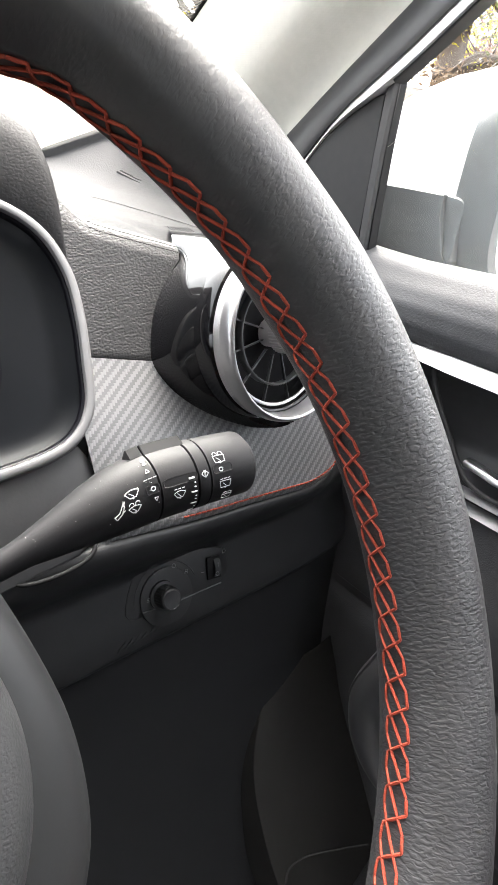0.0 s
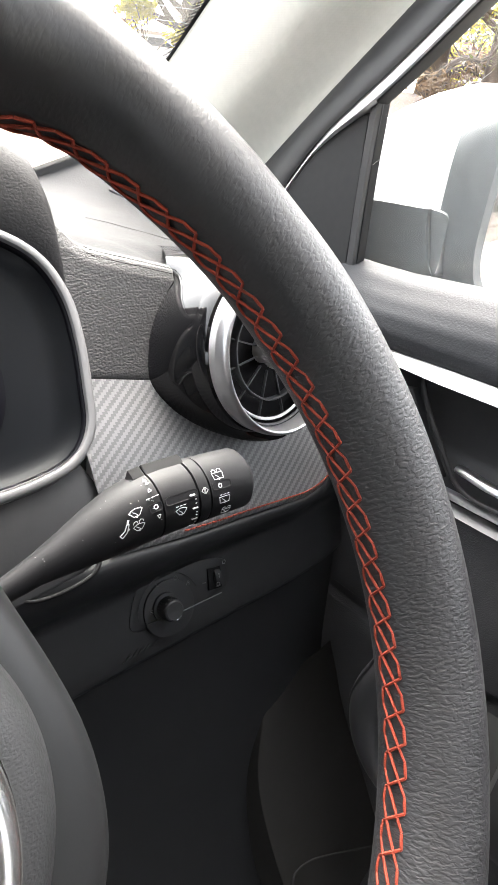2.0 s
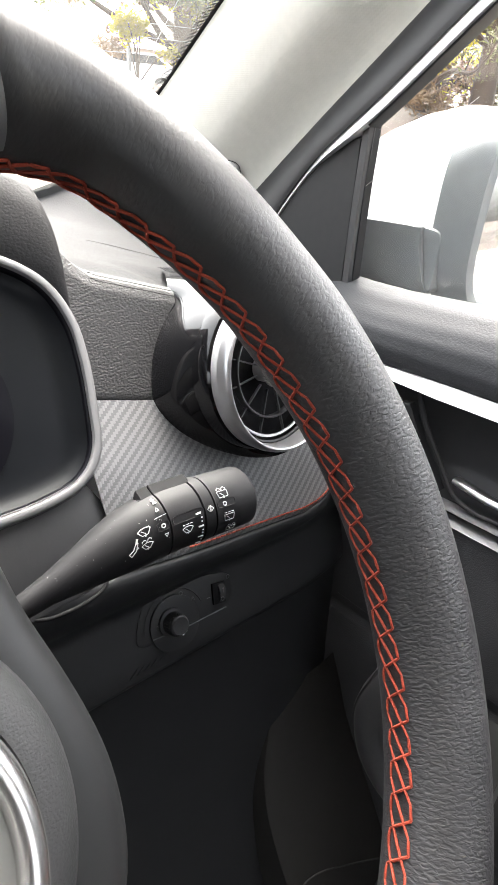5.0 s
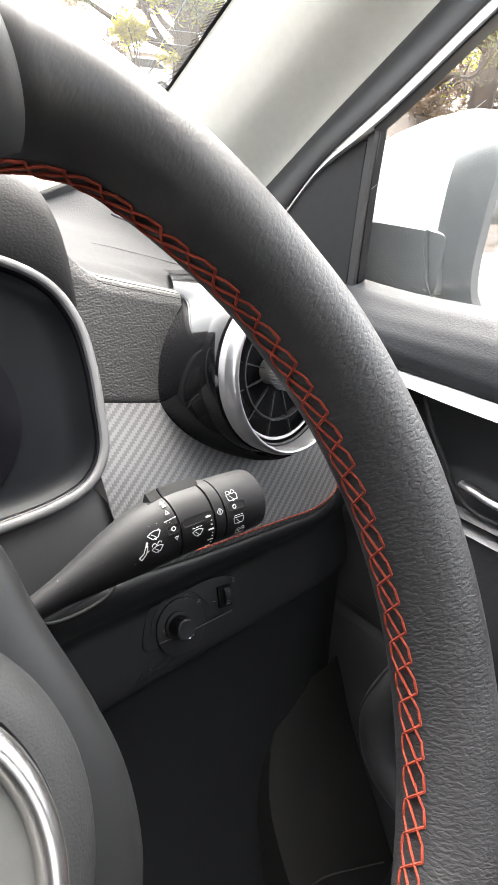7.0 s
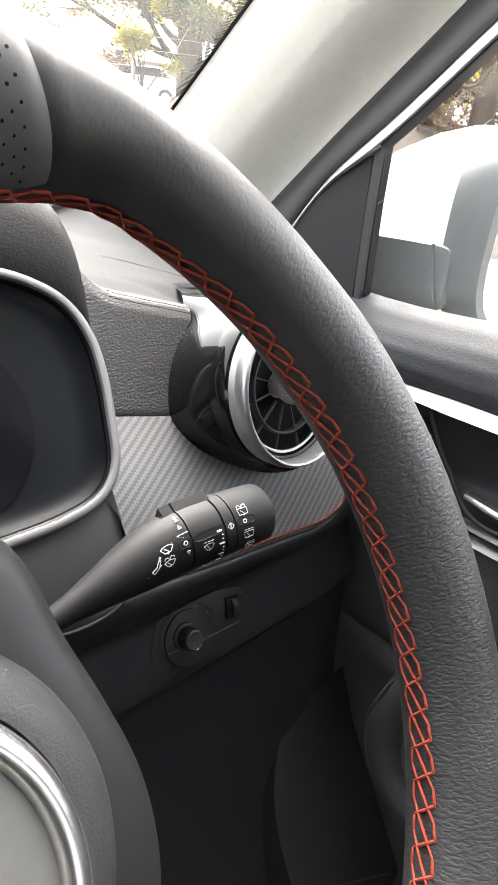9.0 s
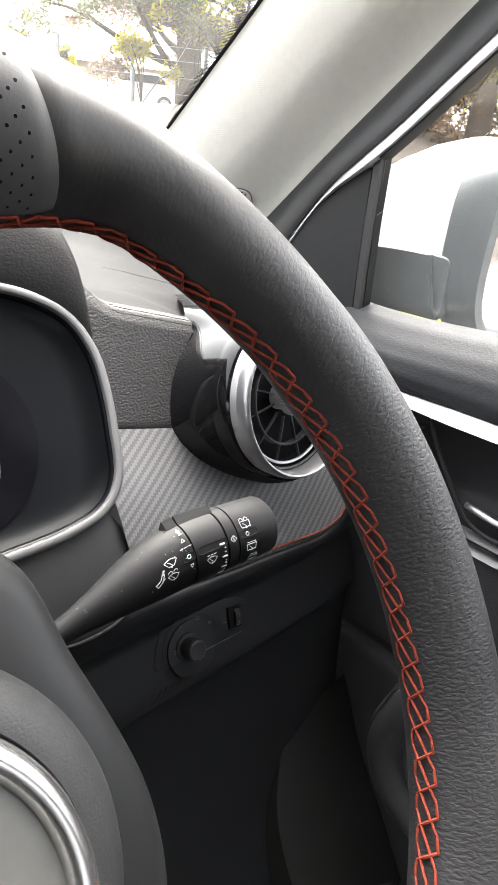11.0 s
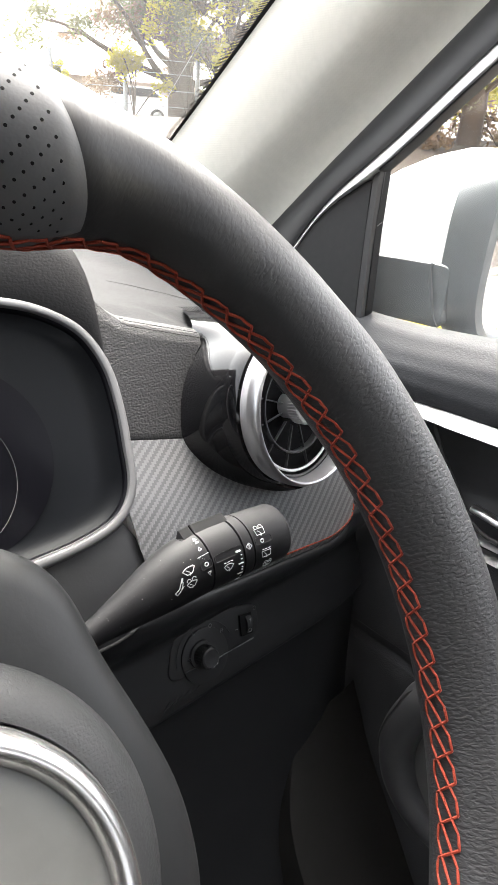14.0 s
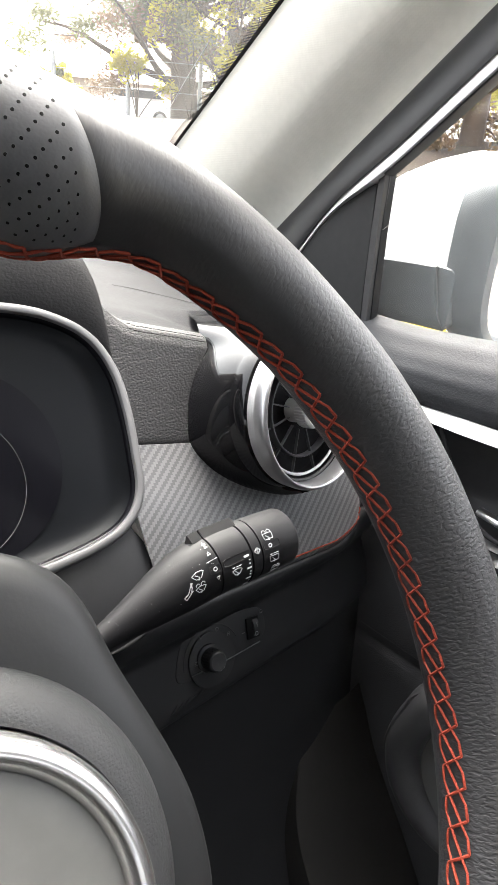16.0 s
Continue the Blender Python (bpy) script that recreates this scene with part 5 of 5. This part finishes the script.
# ---------------------------------------------------------------- cabin shell


def shell(name, f, nu, nv, mat, kind="structure", label="", category=""):
    ob = link_mesh(name, sheet(f, nu, nv), mat)
    thick(ob, 0.02, 0.0)
    return tagged(ob, label, category, kind=kind)


shell("ceiling", lambda u, v: Vector((lerp(-1.02, 0.33, u), lerp(-2.0, -0.08, v), 1.48 + 0.03 * math.sin(math.pi * u))), 12, 8, HEADLINER, label="pale headliner", category="ceiling")
# rear panels are out of view; their grey throws fill light on the wheel
shell("wall_back", lambda u, v: Vector((lerp(-1.1, 0.44, u), -2.0, lerp(0.3, 1.06, v))), 4, 4, FILL_CLOTH, label="unseen grey rear panel that bounces fill light", category="wall")
shell("wall_left", lambda u, v: Vector((-1.06, lerp(-2.0, 0.7, u), lerp(0.3, 1.0, v))), 4, 4, DOOR_PLASTIC, label="plain dark side panel", category="wall")
shell("wall_left_rear", lambda u, v: Vector((lerp(-1.06, -1.0, v), lerp(-2.0, 0.0, u), lerp(1.0, 1.5, v))), 4, 4, FILL_CLOTH, label="unseen grey rear side panel that bounces fill light", category="wall")
shell("wall_right_rear", lambda u, v: Vector((lerp(0.40, 0.33, v), lerp(-2.0, -0.55, u), lerp(0.97, 1.5, v))), 4, 4, FILL_CLOTH, label="unseen grey rear side panel that bounces fill light", category="wall")
shell("wall_front", lambda u, v: Vector((lerp(-1.06, 0.42, u), 0.72, lerp(0.28, 0.965, v))), 4, 4, MATT_BLACK, label="plain dark bulkhead under the dash", category="wall")
shell("wall_right", lambda u, v: Vector((0.43, lerp(-2.0, 0.72, u), lerp(0.28, 0.97, v))), 4, 4, MIRROR_WHITE, label="white outer door skin", category="wall")
shell("floor", lambda u, v: Vector((lerp(-1.06, 0.42, u), lerp(-2.0, 0.72, v), 0.30)), 4, 4, CARPET, label="dark carpet car floor", category="floor")

ws = base("windscreen", pose(0, 0, 0), "curved clear windscreen with black edge band", "windscreen", kind="structure")


def screen(u, v):
    s = lerp(-1, 1, u)
    half = lerp(0.711, 0.668, v)
    return Vector((-0.344 + half * s, lerp(0.593, -0.143, v) + 0.15 * (1 - s * s), lerp(0.985, 1.49, v) + 0.003))


g = part("glass", sheet(screen, 24, 12), SCREEN_PANE, ws)
g.visible_shadow = False
inner = Vector((0, -0.003, -0.002))
bm = sheet(lambda u, v: screen(lerp(0.9979, 1.003, u), v) + inner, 2, 40)
for k in range(640):
    v = k / 640
    q = [screen(a, v + b / 640) + inner for a, b in ((0.9980, 0), (0.9980, 0.58), (0.9938, 0.40), (0.9938, 0.2))]
    bm.faces.new([bm.verts.new(a) for a in q])
part("edge_band", bm, HOLE_BLACK, ws, "black toothed edge band")
part("streak", tube(curve([(0.3238, 0.3440, 1.1640), (0.3246, 0.3550, 1.1562), (0.3266, 0.3725, 1.1440), (0.3290, 0.3905, 1.1316), (0.3330, 0.4180, 1.1120)], 4), 0.00022, 5), TWEETER_GREY, g, "hair-thin pale streak")
part("lower_band", sheet(lambda u, v: Vector((lerp(-1.0, 0.364, u), screen_foot(lerp(-1.0, 0.364, u))[0] - 0.002, 0.95 + screen_foot(lerp(-1.0, 0.364, u))[1] + lerp(-0.004, 0.011, v))), 120, 3), HOLE_BLACK, ws, "black lower edge band")


# ---------------------------------------------------------------- door mirror
mirror = base("door_mirror", pose(0.40, 0.15, 0.97), "white door mirror with grey bezel, outside the window", "door mirror")


def mirror_ring(x, y0, y1, z0, z1, n=44, e=0.45, slope=0.0, lean=0.0):
    """Rounded ring; slope lowers its upper side towards the front."""
    out = []
    for k in range(n):
        a = 2 * math.pi * k / n
        c = math.copysign(abs(math.cos(a)) ** e, math.cos(a))
        s = math.copysign(abs(math.sin(a)) ** e, math.sin(a))
        z = lerp(z0, z1, (s + 1) / 2)
        f = (c + 1) / 2
        out.append(Vector((x + lean * (s + 1) / 2, lerp(y0, y1, f), z - slope * f * f * (s + 1) / 2)))
    return out


CAP = ((0.016, 0.009, 0.110, 0.042, 0.130), (0.0165, 0.005, 0.114, 0.0400, 0.1345), (0.022, 0.004, 0.116, 0.0395, 0.137), (0.050, 0.004, 0.116, 0.0395, 0.139), (0.10, 0.004, 0.114, 0.0395, 0.140), (0.16, 0.004, 0.100, 0.0395, 0.136), (0.20, 0.004, 0.070, 0.050, 0.120))
part("white_cap", loft([mirror_ring(*r, e=0.34, slope=0.034, lean=0.030 if r[0] < 0.06 else 0.015) for r in CAP]), MIRROR_WHITE, mirror, "white painted mirror cap")
part("grey_housing", loft([mirror_ring(0.0130, 0.008, 0.110, 0.012, 0.0520, e=0.2), mirror_ring(0.0135, 0.005, 0.113, 0.0095, 0.0540, e=0.2), mirror_ring(0.0150, 0.004, 0.115, 0.0085, 0.0548, e=0.2), mirror_ring(0.10, 0.006, 0.104, 0.002, 0.0400), mirror_ring(0.19, 0.006, 0.080, 0.002, 0.045)]), MIRROR_GREY, mirror, "grey plastic lower housing")
def arm_ring(y):
    """Section of the arm: a nearly upright face that swings towards the door at its front."""
    inner = 0.009 - 0.034 * smooth01((y - 0.030) / 0.10) ** 1.2
    return [Vector((inner + 0.0006, y, 0.0546)), Vector((inner, y, 0.0540)), Vector((inner - 0.0010, y - 0.002 * (y < 0.03), 0.040)), Vector((inner - 0.0004, y - 0.010 * (y < 0.03), 0.018)), Vector((inner + 0.004, y - 0.014 * (y < 0.03), 0.0085)), Vector((0.06, y, 0.0085)), Vector((0.06, y, 0.0546))]


part("arm", loft([arm_ring(y) for y in (0.020, 0.0212, 0.024, 0.032, 0.04, 0.05, 0.06, 0.07, 0.08, 0.09, 0.10, 0.12, 0.15)]), MIRROR_GREY, mirror, "grey mirror arm")
rg = []
for y, k in ((0.012, 0.97), (0.000, 1.0), (-0.012, 1.0), (-0.021, 0.975), (-0.024, 0.93), (-0.020, 0.88), (-0.014, 0.865)):
    ring = []
    for i in range(64):
        a = 2 * math.pi * i / 64
        c = math.copysign(abs(math.cos(a)) ** 0.6, math.cos(a))
        s = math.copysign(abs(math.sin(a)) ** 0.6, math.sin(a))
        ring.append(Vector((0.113 + 0.100 * c * k, y + 0.003, 0.064 + 0.074 * s * k)))
    rg.append(ring)
part("bezel", loft(rg, cap=False), MIRROR_GREY, mirror, "grey plastic mirror bezel")
part("mirror_glass", loft([[p + Vector((0, 0.005 + 0.09 * (p.z - 0.064), 0)) for p in rg[-1]], [Vector((lerp(p.x, 0.113, 0.9), p.y + 0.005 + 0.009 * (p.z - 0.064), lerp(p.z, 0.064, 0.9))) for p in rg[-1]]]), MIRROR_GLASS, mirror, "silvered mirror glass")

# ---------------------------------------------------------------- outside


def rise(x, y):
    """Height of the ground: flat round the car, a bank ahead and to the right."""
    d = 0.62 * x + 0.78 * y
    return 1.8 * smooth01((d - 6) / 7) + 0.12 * min(2, max(0, x - 6)) * smooth01((d - 6) / 7) + 0.045 * max(0, min(d, 90) - 12) + 0.05 * math.sin(x * 0.7) * smooth01((d - 8) / 4)


def spread(t):
    """Fine steps near the car, coarse ones towards the horizon."""
    s = 2 * t - 1
    return math.copysign(abs(s) ** 3, s) * 600


# the flat part near the car is an added pale reflector
ground = link_mesh("ground", sheet(lambda u, v: Vector((spread(u), spread(v), rise(spread(u), spread(v)))), 110, 110), [FILL_PAVING, GRASS])
for poly in ground.data.polygons:
    c = poly.center
    if 0.62 * c.x + 0.78 * c.y > 6.5:
        poly.material_index = 1
tagged(ground, "unseen paving made pale to bounce light, with a dry grass bank beyond", "ground", kind="structure")
kerb = link_mesh("kerb", block(4.26, 4.44, -14, 7.2, -0.05, 0.13, 0.02), YELLOW_PAINT)
tagged(kerb, "yellow painted concrete kerb", "kerb", kind="structure")


def leaves(bm, centre, radius, count, size, rnd, flat=0.6):
    for _ in range(count):
        d = Vector((rnd.gauss(0, 1), rnd.gauss(0, 1), rnd.gauss(0, flat)))
        d = d.normalized() * radius * rnd.random() ** 0.45
        p = centre + d
        a = Vector((rnd.gauss(0, 1), rnd.gauss(0, 1), rnd.gauss(0, 1))).normalized()
        b = a.orthogonal().normalized()
        s = size * rnd.uniform(0.5, 1.3)
        bm.faces.new([bm.verts.new(p + q) for q in (a * s, b * s * 0.35, -a * s, -b * s * 0.35)])


def tree(x, y, height, girth, seed, kinds, lean=(0, 0), limbs=14, clump=60, low=0.25, label="", spread=1.0, leaf=0.075):
    rnd = random.Random(seed)
    ob = base("tree", pose(x, y, rise(x, y) - 0.7), label, "tree", "trees beyond the car")
    trunk_pts = [Vector((lean[0] * t + 0.12 * math.sin(3 * t + seed), lean[1] * t, height * t)) for t in (0, 0.15, 0.3, 0.45, 0.6, 0.8, 1.0)]
    tp = curve(trunk_pts, 4)
    bm = tube(tp, [girth * (1.25 - 1.1 * i / (len(tp) - 1)) * (1.3 if i == 0 else 1) for i in range(len(tp))], 10)
    crowns = {k: bmesh.new() for k in kinds}
    names = list(kinds)
    for n in range(limbs):
        t = low + (0.97 - low) * (n + rnd.random()) / limbs
        o = tp[min(int(t * (len(tp) - 1)), len(tp) - 1)]
        ang = rnd.uniform(0, 2 * math.pi)
        ln = spread * height * rnd.uniform(0.22, 0.42) * (1.15 - 0.6 * t)
        d = Vector((math.cos(ang), math.sin(ang), rnd.uniform(0.15, 0.7)))
        pts = [o, o + d * ln * 0.4, o + d * ln * 0.75 + Vector((0, 0, rnd.uniform(-0.1, 0.25) * ln)), o + d * ln + Vector((rnd.uniform(-.2, .2), rnd.uniform(-.2, .2), rnd.uniform(-0.2, 0.2) * ln))]
        bp = curve(pts, 4)
        tube(bp, [max(0.012, girth * 0.32 * (1 - 0.9 * i / (len(bp) - 1))) for i in range(len(bp))], 6, bm)
        for m in range(5):
            q = bp[min(len(bp) - 1, int(len(bp) * rnd.uniform(0.35, 1.0)))]
            tip = q + Vector((rnd.gauss(0, 0.5), rnd.gauss(0, 0.5), rnd.gauss(0.1, 0.4))) * ln * 0.35
            tube([q, q.lerp(tip, 0.5) + Vector((0, 0, 0.04)), tip], [0.018, 0.012, 0.006], 4, bm)
            k = rnd.choice(names)
            leaves(crowns[k], tip, rnd.uniform(0.25, 0.55) * ln * 0.42, int(clump * 1.7), leaf, rnd)
    part("trunk", bm, BARK, ob, "rough brown trunk and limbs")
    for k, b in crowns.items():
        part("crown", b, kinds[k], ob, "loose clumps of small leaves", smooth=False)
    return ob


tree(12.5, 16.8, 9.0, 0.40, 3, {"a": LEAF_BROWN, "b": LEAF_BROWN, "g": LEAF_GREEN}, (-0.1, 0.2), 46, 330, 0.20, "tall thick-trunked tree with brown-green foliage behind the fence", 1.2, 0.085)
tree(12.6, 14.6, 8.0, 0.2, 8, {"b": LEAF_BROWN, "g": LEAF_GREEN, "y": LEAF_YELLOW}, (-0.3, 0.3), 34, 190, 0.14, "bushy tree with brown and yellow-green foliage behind the fence")
tree(11.6, 6.4, 7.5, 0.20, 5, {"b": LEAF_BROWN, "y": LEAF_YELLOW}, (0.1, 0.2), 24, 90, 0.22, "brown-trunked tree with sparse leaves on the bank", leaf=0.05)
tree(11.5, 7.8, 8.0, 0.22, 12, {"b": LEAF_BROWN, "g": LEAF_GREEN, "y": LEAF_YELLOW}, (0.3, -0.2), 28, 110, 0.12, "leafy tree with brown twigs on the bank", leaf=0.05)
tree(13.5, 5.5, 8.0, 0.22, 14, {"b": LEAF_BROWN, "g": LEAF_GREEN, "y": LEAF_YELLOW}, (0.2, 0.2), 28, 110, 0.10, "leafy tree with yellow-green foliage on the bank", leaf=0.05)
for x, y, h, seed in ((12.3, 29.9, 3.3, 21), (13.1, 29.0, 3.1, 22), (13.9, 28.1, 2.8, 23)):
    tree(x, y, h, 0.10, seed, {"y": LEAF_YELLOW, "z": LEAF_YELLOW, "g": LEAF_GREEN}, (0, 0), 22, 200, 0.15, "low yellow-green tree in the distance")


def shrub(x, y, z, r, seed, leaf=LEAF_YELLOW, label="yellow-green shrub on thin stems behind the fence", count=260):
    """A loose hanging spray of yellow-green leaves on a thin branch."""
    rnd = random.Random(seed)
    g = rise(x, y)
    ob = base("shrub", pose(x, y, g), label, "shrub", "shrubs on the bank")
    bm, lv = bmesh.new(), bmesh.new()
    for k in range(6):
        tip = Vector((rnd.gauss(0, r * 0.6), rnd.gauss(0, r * 0.6), z - g + rnd.gauss(0, r * 0.35)))
        tube(curve([(0, 0, -0.05), tip * 0.5 + Vector((0.05, 0, 0.15)), tip], 4), 0.014, 5, bm)
        leaves(lv, tip, r * rnd.uniform(0.35, 0.6), count, 0.08, rnd, 0.5)
    part("stem", bm, BARK, ob)
    part("crown", lv, leaf, ob, "loose clumps of small leaves", smooth=False)


shrub(9.6, 15.0, 3.4, 0.70, 41)
shrub(10.9, 14.4, 4.4, 0.75, 42)
shrub(12.1, 13.5, 4.9, 0.80, 43)
shrub(12.1, 14.5, 4.1, 0.60, 44)
shrub(12.8, 8.1, 3.3, 0.90, 45)
shrub(13.0, 7.0, 3.3, 0.70, 46)
shrub(14.2, 8.2, 3.8, 0.90, 47)
shrub(12.6, 6.9, 2.6, 0.90, 61, LEAF_BROWN, "brown twiggy shrub on the bank", 130)
shrub(13.3, 8.9, 2.8, 0.90, 62, LEAF_BROWN, "brown twiggy shrub on the bank", 130)
shrub(13.9, 8.5, 2.3, 0.90, 63, LEAF_BROWN, "brown twiggy shrub on the bank", 130)
shrub(15.7, 9.3, 3.1, 1.00, 64, LEAF_BROWN, "brown twiggy shrub on the bank", 130)
for x, y, top, seed in ((10.8, 6.7, 1.95, 65), (11.9, 6.0, 2.15, 66), (11.4, 7.6, 2.15, 67)):
    shrub(x, y, top, 0.8, seed, LEAF_BROWN, "brown twiggy shrub on the bank", 170)

# wire fence on the bank
fence = base("wire_fence", pose(0, 0, 0), "galvanised post and wire fence on the bank", "fence")
FENCE = [(5.4 + 1.6 * k, 20.0 - 1.2 * k) for k in range(9)]
for x, y in FENCE:
    part("post", tube([(x, y, rise(x, y) - 0.1), (x, y, rise(x, y) + 1.5)], 0.065, 8), GALVANISED, fence)
for h in (0.3, 0.7, 1.1, 1.42):
    part("wire", tube([(x, y, rise(x, y) + h) for x, y in FENCE], 0.008, 5), GALVANISED, fence)

# parked white car far off, and a low building


def car(x, y, turn, label):
    ob = base("parked_car", pose(x, y, rise(x, y), 0, 0, turn), label, "car")
    prof = [(-2.1, 0.35), (-2.15, 0.75), (-1.9, 0.95), (-1.0, 1.02), (-0.35, 1.42), (1.1, 1.45), (1.8, 1.05), (2.1, 0.95), (2.15, 0.40)]
    rings = [[Vector((px, w * (1.0 if pz < 1.03 else 0.82), pz)) for px, pz in prof] for w in (-0.85, -0.7, 0.7, 0.85)]
    rings[0] = [Vector((p.x * 0.985, p.y, p.z - 0.02)) for p in rings[0]]
    rings[3] = [Vector((p.x * 0.985, p.y, p.z - 0.02)) for p in rings[3]]
    part("body", loft(rings), MIRROR_WHITE, ob, "white painted body")
    for sy in (-1, 1):
        part("side_window", loft([[Vector((px, sy * w, pz)) for px, pz in ((-0.85, 1.06), (-0.30, 1.36), (1.05, 1.38), (1.55, 1.08))] for w in (0.80, 0.735)]), CAR_GLASS, ob, "dark side windows")
        for px in (-1.3, 1.35):
            w = part("wheel", loft([[Vector((px + r * math.cos(2 * math.pi * k / 20), sy * d, 0.32 + r * math.sin(2 * math.pi * k / 20))) for k in range(20)] for r, d in ((0.30, 0.68), (0.32, 0.72), (0.32, 0.84), (0.30, 0.87))]), TYRE, ob)
            part("rim", loft([[Vector((px + r * math.cos(2 * math.pi * k / 20), sy * d, 0.32 + r * math.sin(2 * math.pi * k / 20))) for k in range(20)] for r, d in ((0.21, 0.86), (0.20, 0.885))]), GALVANISED, w)
    return ob


car(15.9, 25.6, -32, "white car parked on the far side of the fence")
hut = base("low_building", pose(21.8, 39.4, rise(21.8, 39.4), 0, 0, -29), "low beige building with a pale roof", "building")
part("wall", block(-9, 9, -3, 3, -1, 2.3), WALL_BEIGE, hut)
part("roof", loft([[Vector((-9.5, y, z)) for y, z in ((-3.5, 2.25), (0, 3.2), (3.5, 2.25), (0, 3.05))], [Vector((9.5, y, z)) for y, z in ((-3.5, 2.25), (0, 3.2), (3.5, 2.25), (0, 3.05))]]), ROOF_TIN, hut)
for k in range(4):
    part("window", block(-7 + 4 * k, -5.4 + 4 * k, -3.06, -2.98, 0.8, 1.8), CAR_GLASS, hut)
